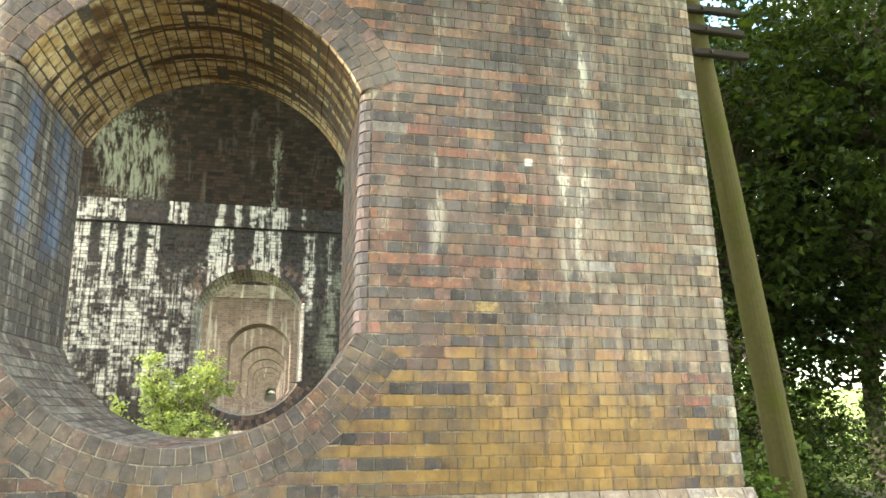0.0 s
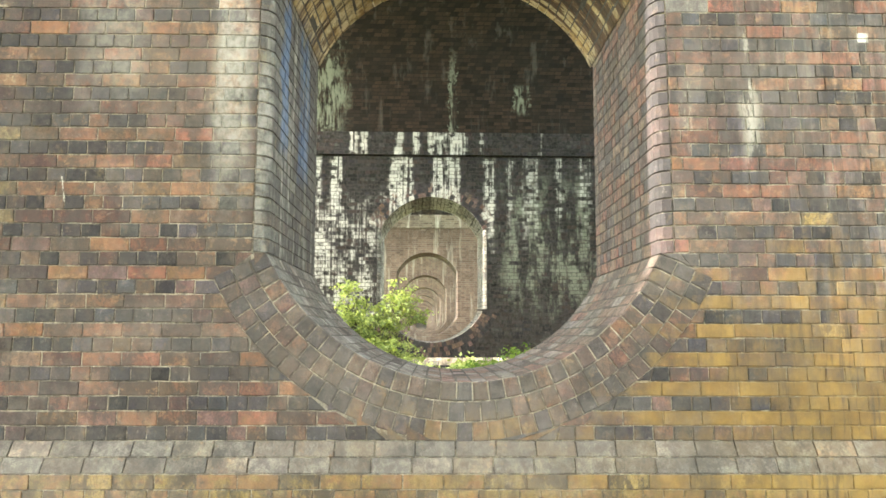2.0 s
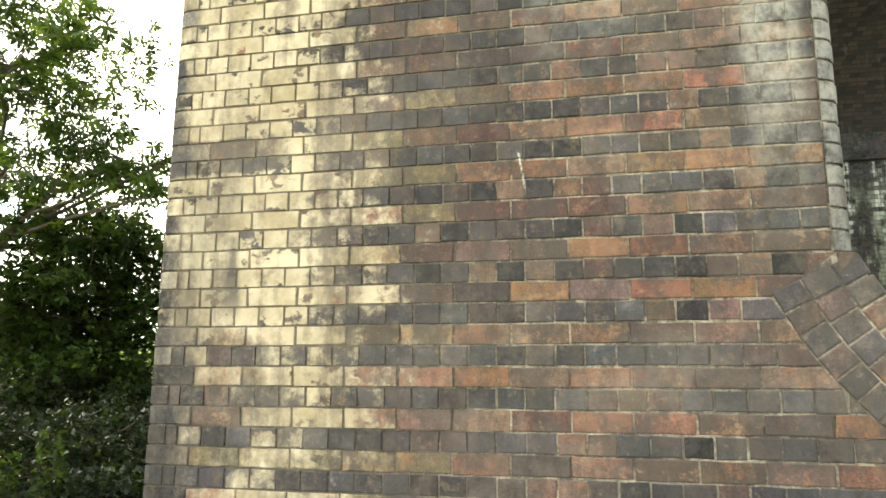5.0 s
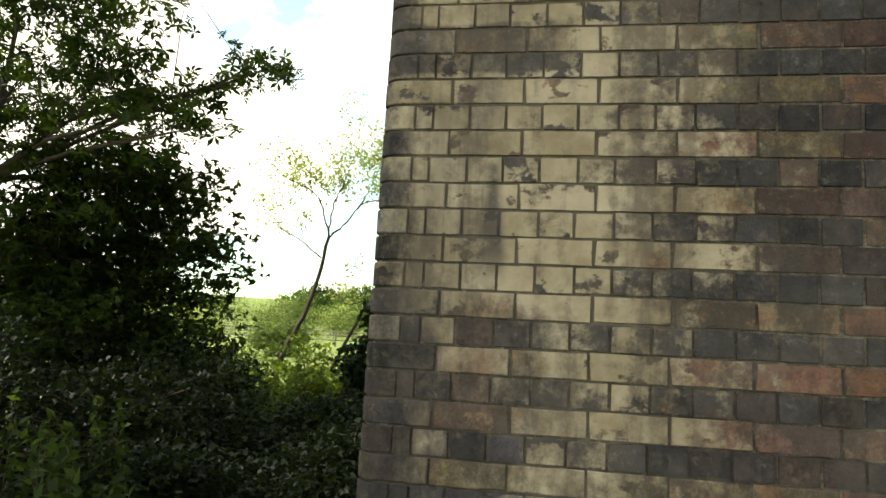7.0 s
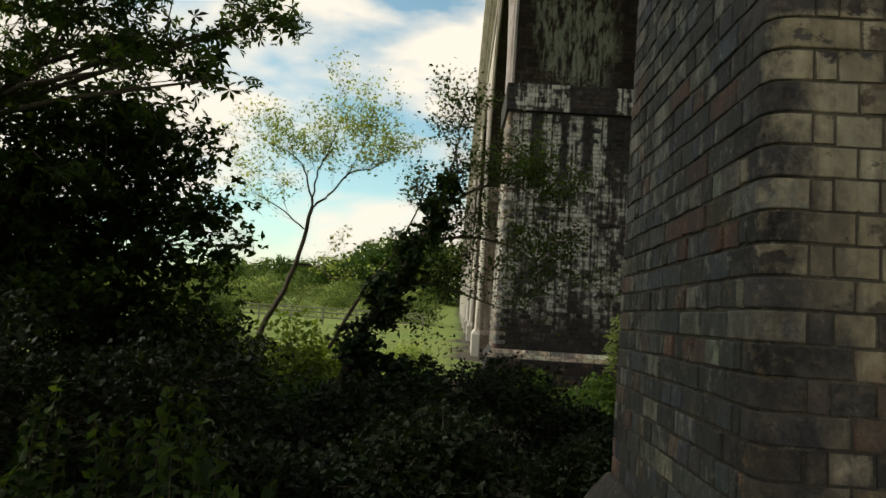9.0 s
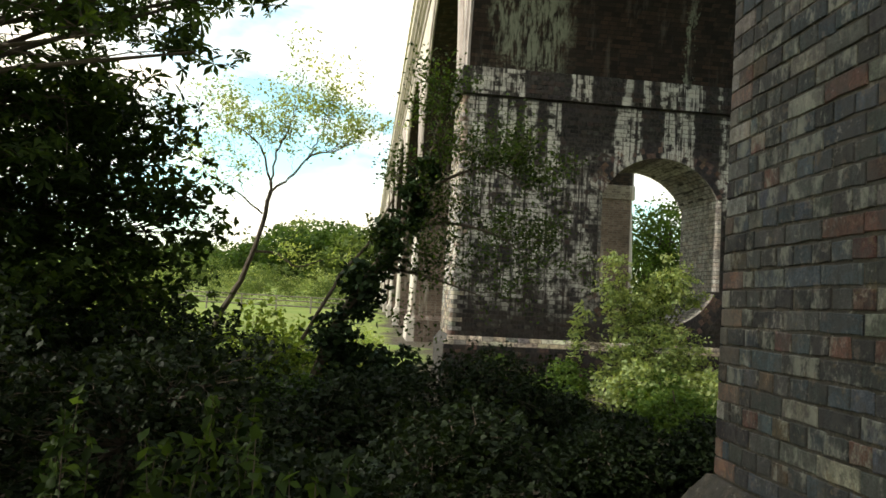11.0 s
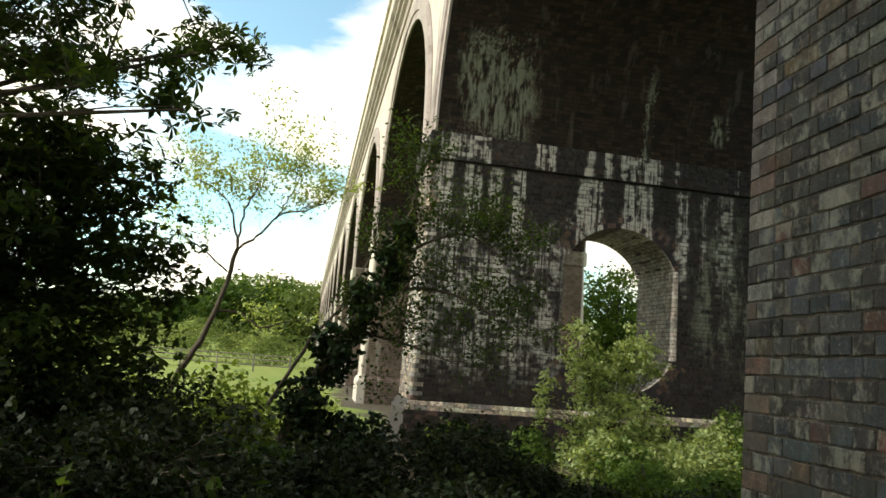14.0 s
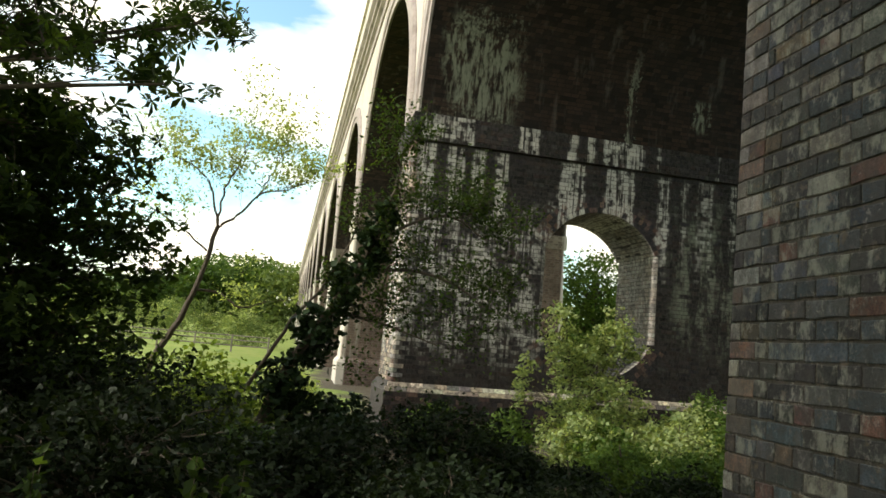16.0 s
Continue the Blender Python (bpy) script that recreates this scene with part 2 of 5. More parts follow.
    slope = mathed(t, "SUBTRACT", mathed(t, "ABSOLUTE", mathed(t, "ADD", xw(0.06), 3.70), 0), mathed(t, "MULTIPLY", mathed(t, "SUBTRACT", 1.27, z), 0.10))
    spike = product(t, stepped(t, slope, 0.03, -0.01), stepped(t, zw(0.3), 0.80, 0.98), stepped(t, mathed(t, "SUBTRACT", 1.26, z), 0.0, 0.03), stepped(t, fine, 0.2, 0.5))
    c = mixed(t, product(t, spike, 0.85), c, (0.085, 0.075, 0.07))
    speckle = noise_tex(t, p, 60, 4, 0.7)
    tick = product(t, near_to(t, mathed(t, "ADD", x, mathed(t, "MULTIPLY", z, 0.16)), -2.416 + 0.16 * 1.5, 0.001, 0.006), near_to(t, z, 1.48, 0.07, 0.02), stepped(t, speckle, 0.40, 0.54))
    dab = product(t, near_to(t, x, 2.50, 0.026, 0.015), near_to(t, z, 2.46, 0.024, 0.012))
    c = mixed(t, product(t, mathed(t, "MAXIMUM", tick, dab), 0.75, patchy), c, (0.8, 0.78, 0.72))
    soot = noise_tex(t, mapped(t, p, (1.5, 1.5, 0.5), (5, 0, 2)), 1.7, 6, 0.65)
    c = mixed(t, product(t, stepped(t, soot, 0.52, 0.72), 0.5), c, (0.075, 0.068, 0.062))
    return c


def soffit_arcs(t, p, c, rnd):
    """Cream and ochre salts in broken arcs along the opening's vault, lime down its jambs, old blue paint on one of them."""
    x, y, z = split(t, p)
    arc = noise_tex(t, mapped(t, p, (0.8, 8, 0.8)), 1.0, 7, 0.7)
    fine = noise_tex(t, p, 16, 5, 0.7)
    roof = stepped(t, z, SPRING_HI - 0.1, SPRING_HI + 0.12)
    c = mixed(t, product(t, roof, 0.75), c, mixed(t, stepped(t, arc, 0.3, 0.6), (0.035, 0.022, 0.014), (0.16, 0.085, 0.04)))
    more = mathed(t, "MULTIPLY", stepped(t, x, 0.7, -1.1), 0.08)
    vault = product(t, roof, stepped(t, mathed(t, "ADD", arc, more), 0.49, 0.56), stepped(t, fine, 0.26, 0.5), stepped(t, noise_tex(t, p, 2.2, 5, 0.65), 0.34, 0.5))
    c = mixed(t, product(t, vault, 0.9), c, mixed(t, stepped(t, noise_tex(t, p, 5, 5, 0.7), 0.35, 0.65), (0.44, 0.29, 0.11), (0.68, 0.56, 0.35)))
    side = product(t, stepped(t, z, SPRING_HI + 0.2, SPRING_HI - 0.3), stepped(t, noise_tex(t, mapped(t, p, (6, 6, 0.7)), 1.0, 5), 0.50, 0.66), stepped(t, fine, 0.3, 0.6))
    c = mixed(t, product(t, side, mathed(t, "ADD", 0.10, mathed(t, "MULTIPLY", stepped(t, x, 0.2, -0.2), 0.35))), c, (0.50, 0.48, 0.44))
    wob = mathed(t, "MULTIPLY", mathed(t, "SUBTRACT", noise_tex(t, p, 3, 4), 0.5), 0.35)
    yy = mathed(t, "ADD", y, wob)
    smear = mathed(t, "MAXIMUM", near_to(t, yy, 0.42, 0.07, 0.08), near_to(t, yy, 1.12, 0.14, 0.12))
    blue = product(t, smear, stepped(t, x, -1.0, -1.1), near_to(t, mathed(t, "ADD", z, wob), 2.35, 0.4, 0.3), stepped(t, noise_tex(t, mapped(t, p, (9, 9, 2)), 1.0, 5, 0.7), 0.36, 0.55))
    return mixed(t, product(t, blue, 0.6), c, (0.07, 0.14, 0.30))


def end_scuffs(t, p, c, rnd):
    """Pale scuffs and short lime runs over the sooty bricks of the near pier's end."""
    ragged = noise_tex(t, mapped(t, own_place(t, p, rnd), (1, 1, 0.6)), 12, 6, 0.72)
    wide = noise_tex(t, mapped(t, p, (1, 1, 0.7)), 1.6, 4)
    v = mathed(t, "ADD", mathed(t, "ADD", ragged, mathed(t, "MULTIPLY", mathed(t, "SUBTRACT", wide, 0.5), 0.5)), mathed(t, "MULTIPLY", mathed(t, "SUBTRACT", rnd, 0.5), 0.2))
    return mixed(t, product(t, stepped(t, v, 0.52, 0.66), 0.58), c, mixed(t, stepped(t, ragged, 0.3, 0.7), (0.085, 0.083, 0.074), (0.33, 0.32, 0.27)))


def lime_streaks(t, p, c, rnd, strength=0.9):
    """White lime runs under the next pier's string course, and on it."""
    x, y, z = split(t, p)
    wob = mathed(t, "SUBTRACT", noise_tex(t, p, 2.4, 4), 0.5)
    run = noise_tex(t, mapped(t, p, (6, 6, 0.5)), 1.0, 5, 0.65)
    fine = noise_tex(t, p, 5, 5, 0.65)
    xs = mathed(t, "ADD", x, mathed(t, "MULTIPLY", wob, 0.28))
    wall = columns(t, xs, ((-3.95, -3.55, 0.8), (-3.35, -3.0, 0.9), (-2.85, -2.58, 0.9), (-2.38, -2.08, 1), (-1.0, -0.45, 0.9), (0.0, 0.68, 1), (1.2, 1.45, 0.9)))
    more = columns(t, xs, ((1.75, 1.9, 0.6), (2.1, 2.5, 0.55), (2.9, 3.05, 0.7), (3.4, 3.75, 0.5), (-1.75, -1.6, 0.4)))
    ends = product(t, mathed(t, "MAXIMUM", wall, more), stepped(t, mathed(t, "ADD", z, mathed(t, "MULTIPLY", run, 2.6)), 3.6, 4.9), stepped(t, z, 4.68, 4.6))
    string = product(t, columns(t, xs, ((-3.9, -2.85, 0.75), (-1.95, -1.5, 0.9), (-0.88, -0.68, 0.8), (-0.5, -0.28, 0.9), (-0.1, 0.78, 1), (1.1, 1.2, 0.6), (2.5, 2.6, 0.4))), stepped(t, z, 4.66, 4.70), stepped(t, z, 5.26, 5.2))
    low = product(t, stepped(t, mathed(t, "SUBTRACT", -0.9, mathed(t, "ADD", x, mathed(t, "MULTIPLY", wob, 2.0))), 0.0, 0.5), stepped(t, mathed(t, "ADD", z, wob), 0.0, 1.2), stepped(t, mathed(t, "ADD", z, wob), 4.0, 3.0), 0.8, stepped(t, noise_tex(t, mapped(t, p, (1.3, 1.3, 0.7)), 1.6, 5, 0.65), 0.30, 0.56))
    mask = mathed(t, "MAXIMUM", mathed(t, "MAXIMUM", ends, string), low)
    moss = product(t, stepped(t, mathed(t, "ADD", x, wob), 1.3, 1.9), stepped(t, mathed(t, "ADD", z, mathed(t, "MULTIPLY", run, 1.5)), 1.3, 2.6), stepped(t, z, 4.5, 3.6), stepped(t, noise_tex(t, mapped(t, p, (3, 3, 0.8), (1, 0, 5)), 1.0, 6, 0.7), 0.46, 0.58), stepped(t, mathed(t, "ADD", fine, mathed(t, "MULTIPLY", rnd, 0.2)), 0.42, 0.62))
    c = mixed(t, product(t, moss, 0.75 * strength), c, (0.24, 0.26, 0.20))
    drips = noise_tex(t, mapped(t, p, (15, 15, 0.55), (3, 0, 0)), 1.0, 4, 0.6)
    mask = product(t, mask, stepped(t, fine, 0.34, 0.50), stepped(t, run, 0.28, 0.46), mathed(t, "ADD", 0.35, mathed(t, "MULTIPLY", stepped(t, drips, 0.40, 0.52), 0.65)))
    if strength > 0.5:
        ragged = noise_tex(t, own_place(t, p, rnd), 11, 5, 0.7)
        mask = stepped(t, mathed(t, "ADD", mathed(t, "MULTIPLY", mask, 0.75), mathed(t, "ADD", mathed(t, "MULTIPLY", ragged, 0.35), mathed(t, "MULTIPLY", rnd, 0.40))), 0.50, 1.12)
    mask = product(t, mask, strength)
    return mixed(t, mask, c, (0.60, 0.585, 0.53))


def brick_surface(name, source, wash=None, specks=0.3, soot=0.5, fade=1.0):
    """Weathered brick. source: 'attribute' takes each brick's colour from the mesh, 'object' from the piece, a colour: joints."""
    m, t, b = shader(name, 0.85)
    p = world_pos(t)
    rnd = t.nodes.new("ShaderNodeValue").outputs[0]
    rnd.default_value = 0.5
    if source == "attribute":
        rnd = t.nodes.new("ShaderNodeNewGeometry").outputs["Random Per Island"]
        a = t.nodes.new("ShaderNodeVertexColor")
        a.layer_name = "tone"
        base = a.outputs["Color"]
    elif source == "object":
        info = t.nodes.new("ShaderNodeObjectInfo")
        base, rnd = info.outputs["Color"], info.outputs["Random"]
    else:
        x, y, z = split(t, p)
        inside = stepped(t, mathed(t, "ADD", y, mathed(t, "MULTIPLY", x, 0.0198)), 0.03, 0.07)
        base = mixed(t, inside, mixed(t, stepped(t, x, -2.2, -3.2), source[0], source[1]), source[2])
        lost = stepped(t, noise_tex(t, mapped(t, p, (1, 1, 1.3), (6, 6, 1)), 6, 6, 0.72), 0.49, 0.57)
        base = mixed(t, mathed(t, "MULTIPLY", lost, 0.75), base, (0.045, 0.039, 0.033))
    grain = noise_tex(t, p, 105, 6, 0.8)
    patch = noise_tex(t, p, 13, 5, 0.7)
    blot = noise_tex(t, mapped(t, p, (1, 1, 0.8), (2, 9, 4)), 5.5, 7, 0.72)
    short_run = noise_tex(t, mapped(t, p, (26, 26, 7)), 1.0, 4, 0.6)
    lichen = noise_tex(t, mapped(t, p, (1, 1, 1), (11, 1, 6)), 9, 6, 0.75)
    speck = noise_tex(t, mapped(t, p, (1, 1, 1), (7, 3, 1)), 24, 6, 0.75)
    c = mixed(t, 0.8, base, mixed(t, stepped(t, grain, 0.25, 0.75), (0.36, 0.36, 0.37), (1.66, 1.64, 1.60)), "MULTIPLY")
    c = mixed(t, 0.7, c, mixed(t, stepped(t, short_run, 0.3, 0.7), (0.62, 0.62, 0.63), (1.36, 1.36, 1.34)), "MULTIPLY")
    c = mixed(t, mathed(t, "MULTIPLY", stepped(t, patch, 0.48, 0.58), 0.55), c, (0.058, 0.050, 0.048))
    c = mixed(t, mathed(t, "MULTIPLY", stepped(t, patch, 0.44, 0.32), 0.30 * fade), c, (0.27, 0.20, 0.15))
    c = mixed(t, mathed(t, "MULTIPLY", stepped(t, lichen, 0.57, 0.66), 0.3 * fade), c, (0.24, 0.18, 0.09))
    c = mixed(t, mathed(t, "MULTIPLY", stepped(t, blot, 0.50, 0.58), soot), c, (0.055, 0.050, 0.048))
    c = mixed(t, mathed(t, "MULTIPLY", stepped(t, speck, 0.58, 0.70), specks), c, (0.50, 0.46, 0.40))
    c = mixed(t, 0.02 * fade, c, (0.30, 0.28, 0.26))
    if wash:
        c = wash(t, p, c, rnd)
    t.links.new(c, b.inputs["Base Color"])
    bumped(t, b, mixed(t, 0.5, grain, speck), 0.7, 0.010)
    return m


def brick_far(name, tone_a, tone_b, mortar, lime=0.3, patch=False):
    m, t, b = shader(name, 0.92)
    p = world_pos(t)
    s = t.nodes.new("ShaderNodeSeparateXYZ")
    t.links.new(p, s.inputs[0])
    u = mathed(t, "ADD", s.outputs["X"], s.outputs["Y"])
    cxyz = t.nodes.new("ShaderNodeCombineXYZ")
    t.links.new(u, cxyz.inputs["X"])
    t.links.new(s.outputs["Z"], cxyz.inputs["Y"])
    br = t.nodes.new("ShaderNodeTexBrick")
    br.offset = 0.25
    for k, v in (("Scale", 1.0), ("Mortar Size", 0.006), ("Mortar Smooth", 0.2), ("Brick Width", 0.175), ("Row Height", 0.0845), ("Bias", 0.0)):
        br.inputs[k].default_value = v
    br.inputs["Color1"].default_value, br.inputs["Color2"].default_value = (*tone_a, 1), (*tone_b, 1)
    br.inputs["Mortar"].default_value = (*mortar, 1)
    t.links.new(cxyz.outputs[0], br.inputs["Vector"])
    big = noise_tex(t, p, 0.9, 5)
    fine = noise_tex(t, p, 14, 5, 0.7)
    run = noise_tex(t, mapped(t, p, (2.2, 2.2, 0.22)), 1.6, 5, 0.65)
    c = mixed(t, 0.8, br.outputs["Color"], mixed(t, fine, (0.5, 0.5, 0.5), (1.5, 1.5, 1.5)), "MULTIPLY")
    c = mixed(t, mathed(t, "MULTIPLY", ramped(t, big, 0.45, 0.65), 0.5), c, mixed(t, 0.75, c, (0.02, 0.018, 0.016)))
    c = mixed(t, mathed(t, "MULTIPLY", ramped(t, run, 0.56, 0.68), lime), c, (0.5, 0.48, 0.42))
    if patch:
        x, y, z = split(t, p)
        xs = mathed(t, "ADD", x, mathed(t, "MULTIPLY", mathed(t, "SUBTRACT", fine, 0.5), 0.5))
        sway = mathed(t, "MULTIPLY", mathed(t, "SUBTRACT", noise_tex(t, p, 1.1, 4), 0.5), 1.6)
        pale = product(t, near_to(t, mathed(t, "ADD", xs, sway), -2.85, 0.5, 0.45), near_to(t, mathed(t, "ADD", mathed(t, "ADD", z, sway), mathed(t, "MULTIPLY", fine, 1.8)), 7.1, 0.7, 0.5))
        thin = product(t, near_to(t, xs, 0.47, 0.04, 0.05), stepped(t, z, 7.4, 6.2))
        tail = product(t, near_to(t, xs, 2.1, 0.12, 0.08), near_to(t, z, 6.0, 0.2, 0.2))
        m_ = product(t, mathed(t, "MAXIMUM", pale, mathed(t, "MAXIMUM", thin, tail)), near_to(t, y, 11.6, 0.6, 0.2), stepped(t, noise_tex(t, mapped(t, p, (9, 9, 1.1)), 1.0, 5, 0.7), 0.42, 0.56))
        c = mixed(t, product(t, m_, 0.8), c, (0.24, 0.26, 0.20))
    else:
        # paler past |x| 3.9: lime stain, with sunlight put into the colour too
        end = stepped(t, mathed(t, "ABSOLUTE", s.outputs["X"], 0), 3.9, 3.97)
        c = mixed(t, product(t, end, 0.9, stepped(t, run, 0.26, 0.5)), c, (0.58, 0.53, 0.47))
    t.links.new(c, b.inputs["Base Color"])
    bumped(t, b, mixed(t, 0.3, br.outputs["Fac"], fine), 0.4, 0.01)
    return m


def plain(name, tone, vary=0.35, scale=12, rough=0.9, stain=(0.05, 0.045, 0.04), amount=0.4):
    m, t, b = shader(name, rough)
    p = world_pos(t)
    fine, big = noise_tex(t, p, scale, 6, 0.7), noise_tex(t, p, scale / 9, 4)
    lo, hi = tuple(v * (1 - vary) for v in tone), tuple(v * (1 + vary) for v in tone)
    c = mixed(t, fine, lo, hi)
    c = mixed(t, mathed(t, "MULTIPLY", ramped(t, big, 0.5, 0.7), amount), c, stain)
    t.links.new(c, b.inputs["Base Color"])
    bumped(t, b, fine, 0.5, 0.01)
    return m


def leafy(name, dark, light, through_light=0.35):
    m, t, b = shader(name, 0.6)
    b.inputs["Specular IOR Level"].default_value = 0.15
    b.inputs["Roughness"].default_value = 0.55
    r = t.nodes.new("ShaderNodeNewGeometry").outputs["Random Per Island"]
    c = mixed(t, r, dark, light)
    t.links.new(c, b.inputs["Base Color"])
    tr = t.nodes.new("ShaderNodeBsdfTranslucent")
    t.links.new(mixed(t, 1.0, c, (1.6, 1.5, 0.6), "MULTIPLY"), tr.inputs["Color"])
    mix = t.nodes.new("ShaderNodeMixShader")
    mix.inputs[0].default_value = through_light
    t.links.new(b.outputs[0], mix.inputs[1])
    t.links.new(tr.outputs[0], mix.inputs[2])
    t.links.new(mix.outputs[0], t.nodes["Material Output"].inputs["Surface"])
    return m


BRICK = brick_surface("weathered_brick", "attribute", near_washes, 0.2)
BRICK_PIECE = brick_surface("weathered_brick_piece", "object", near_washes, 0.2)
BRICK_SOOT = brick_surface("sooty_brick", "attribute", lime_streaks, 0.14, 0.5, 0.25)
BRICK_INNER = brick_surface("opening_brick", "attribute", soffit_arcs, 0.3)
BRICK_END = brick_surface("pier_end_brick", "attribute", end_scuffs, 0.3)
BRICK_FAR = brick_far("far_brick", (0.105, 0.072, 0.06), (0.18, 0.128, 0.10), (0.19, 0.17, 0.14), 0.4)
LIMED_FAR = brick_far("limed_far_brick", (0.13, 0.10, 0.08), (0.24, 0.20, 0.16), (0.26, 0.24, 0.20), 0.95)
# near-black tones: the shade beneath the arches is put into the brick
BRICK_VAULT_SHADED = brick_far("shaded_vault_brick", (0.013, 0.010, 0.008), (0.044, 0.028, 0.019), (0.011, 0.010, 0.008), 0.08, True)
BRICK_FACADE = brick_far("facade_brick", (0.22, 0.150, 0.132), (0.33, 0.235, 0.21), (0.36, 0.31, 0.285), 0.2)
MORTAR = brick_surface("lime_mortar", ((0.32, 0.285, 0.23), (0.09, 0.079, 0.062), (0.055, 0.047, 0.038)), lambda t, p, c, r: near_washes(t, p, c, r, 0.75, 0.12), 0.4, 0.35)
MORTAR_DARK = brick_surface("dark_mortar", ((0.032, 0.029, 0.026), (0.032, 0.029, 0.026), (0.032, 0.029, 0.026)), lambda t, p, c, r: lime_streaks(t, p, c, r, 0.22), 0.03, 0.5, 0.2)
STONE = plain("limewashed_stone", (0.35, 0.302, 0.285), 0.35, 9, stain=(0.12, 0.10, 0.09), amount=0.6)
BARK = plain("bark", (0.10, 0.08, 0.06), 0.5, 25)


def ground_cover():
    """Meadow, giving way to dark earth and litter along the viaduct."""
    m, t, b = shader("meadow_and_earth", 0.95)
    p = world_pos(t)
    x, y, z = split(t, p)
    fine, big = noise_tex(t, p, 9, 6, 0.7), noise_tex(t, p, 0.35, 4)
    grass = mixed(t, fine, (0.11, 0.17, 0.028), (0.25, 0.32, 0.07))
    grass = mixed(t, mathed(t, "MULTIPLY", stepped(t, big, 0.42, 0.62), 0.5), grass, (0.28, 0.29, 0.085))
    earth = mixed(t, fine, (0.045, 0.038, 0.026), (0.12, 0.10, 0.07))
    wob = mathed(t, "MULTIPLY", mathed(t, "SUBTRACT", big, 0.5), 5.0)
    side = mathed(t, "ABSOLUTE", mathed(t, "SUBTRACT", mathed(t, "ADD", x, wob), 0.5), 0)
    far = mathed(t, "MAXIMUM", stepped(t, side, 10.5, 12.5), product(t, stepped(t, mathed(t, "ADD", y, wob), 14.0, 16.0), stepped(t, side, 4.5, 5.5)))
    t.links.new(mixed(t, far, earth, grass), b.inputs["Base Color"])
    bumped(t, b, fine, 0.8, 0.05)
    return m


GRASS = ground_cover()
# canopy shade over the undergrowth is put into this leaf colour
LEAF_SHADED = leafy("shaded_leaves", (0.005, 0.010, 0.003), (0.018, 0.030, 0.009), 0.25)
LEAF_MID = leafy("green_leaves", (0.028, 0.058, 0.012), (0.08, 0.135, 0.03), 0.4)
# paler than the plants' own green: sunlight is put into the colour
LEAF_SUNLIT = leafy("sunlit_leaves", (0.19, 0.27, 0.085), (0.46, 0.54, 0.22), 0.45)
# the wood's own shade is put into these darker leaves
LEAF_WOOD_SHADED = leafy("shaded_woodland_leaves", (0.010, 0.020, 0.005), (0.048, 0.075, 0.016), 0.45)
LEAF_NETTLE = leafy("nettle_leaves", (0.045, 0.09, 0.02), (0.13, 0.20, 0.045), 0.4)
# dimmed green: the shade under the boughs is in the colour
LEAF_BOUGH_SHADED = leafy("shaded_bough_leaves", (0.012, 0.024, 0.006), (0.060, 0.098, 0.022), 0.45)
# glow of leaves lit from behind, put into a lighter colour
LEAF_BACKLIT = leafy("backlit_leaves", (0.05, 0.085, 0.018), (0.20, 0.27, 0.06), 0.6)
# sun on the elder is put into its pale leaf colour
LEAF_ELDER_SUNLIT = leafy("sunlit_elder_leaves", (0.15, 0.215, 0.088), (0.44, 0.51, 0.24), 0.43)
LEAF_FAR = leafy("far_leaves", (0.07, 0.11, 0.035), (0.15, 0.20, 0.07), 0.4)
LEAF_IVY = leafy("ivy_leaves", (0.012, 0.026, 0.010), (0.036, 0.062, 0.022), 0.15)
POLE = plain("weathered_pole_wood", (0.075, 0.066, 0.022), 0.3, 20, stain=(0.06, 0.067, 0.005), amount=0.9)
# cross arms: their shade is put into a darker wood colour
SHADED_WOOD = plain("shaded_timber", (0.030, 0.024, 0.018), 0.3, 25)
IRON = plain("rusty_iron", (0.06, 0.045, 0.035), 0.3, 30, 0.6)
STRAW = plain("dry_straw", (0.50, 0.42, 0.26), 0.3, 40, amount=0.1)
TIMBER = plain("grey_timber", (0.20, 0.18, 0.15), 0.3, 20)


# ---- mesh helpers ----
def mesh_of(name, verts, faces, mat, tones=None):
    me = bpy.data.meshes.new(name)
    me.from_pydata([tuple(v) for v in verts], [], faces)
    me.materials.append(mat)
    if tones is not None:
        layer = me.color_attributes.new("tone", "FLOAT_COLOR", "CORNER")
        sizes = [len(f) for f in faces]
        flat = np.repeat(np.array(tones, dtype=np.float32), sizes, axis=0)
        layer.data.foreach_set("color", np.c_[flat, np.ones(len(flat), np.float32)].ravel())
    me.update()
    return me


def part(name, me, parent, label="", kind=""):
    ob = new(name, me)
    ob.parent = parent
    return tagged(ob, label=label, kind=kind)


def empty(name, loc, **tags):
    ob = new(name)
    ob.location = loc
    return tagged(ob, **tags)


def box_mesh(name, x0, x1, y0, y1, z0, z1, mat, bevel=0.01):
    bm = bmesh.new()
    bmesh.ops.create_cube(bm, size=1)
    for v in bm.verts:
        v.co = Vector(((x0 + x1) / 2 + v.co.x * (x1 - x0), (y0 + y1) / 2 + v.co.y * (y1 - y0), (z0 + z1) / 2 + v.co.z * (z1 - z0)))
    if bevel:
        bmesh.ops.bevel(bm, geom=bm.edges[:], offset=bevel, segments=2, affect="EDGES")
    me = bpy.data.meshes.new(name)
    bm.to_mesh(me)
    bm.free()
    me.materials.append(mat)
    return me


def loft(sections, closed=False, caps=True):
    """Verts and faces through a row of equal rings of points."""
    n = len(sections[0])
    verts = [p for s in sections for p in s]
    faces = []
    for i in range(len(sections) - 1):
        for j in range(n):
            k = (j + 1) % n
            faces.append((i * n + j, i * n + k, (i + 1) * n + k, (i + 1) * n + j))
    if caps:
        faces += [tuple(range(n))[::-1], tuple(range((len(sections) - 1) * n, len(sections) * n))]
    return verts, faces


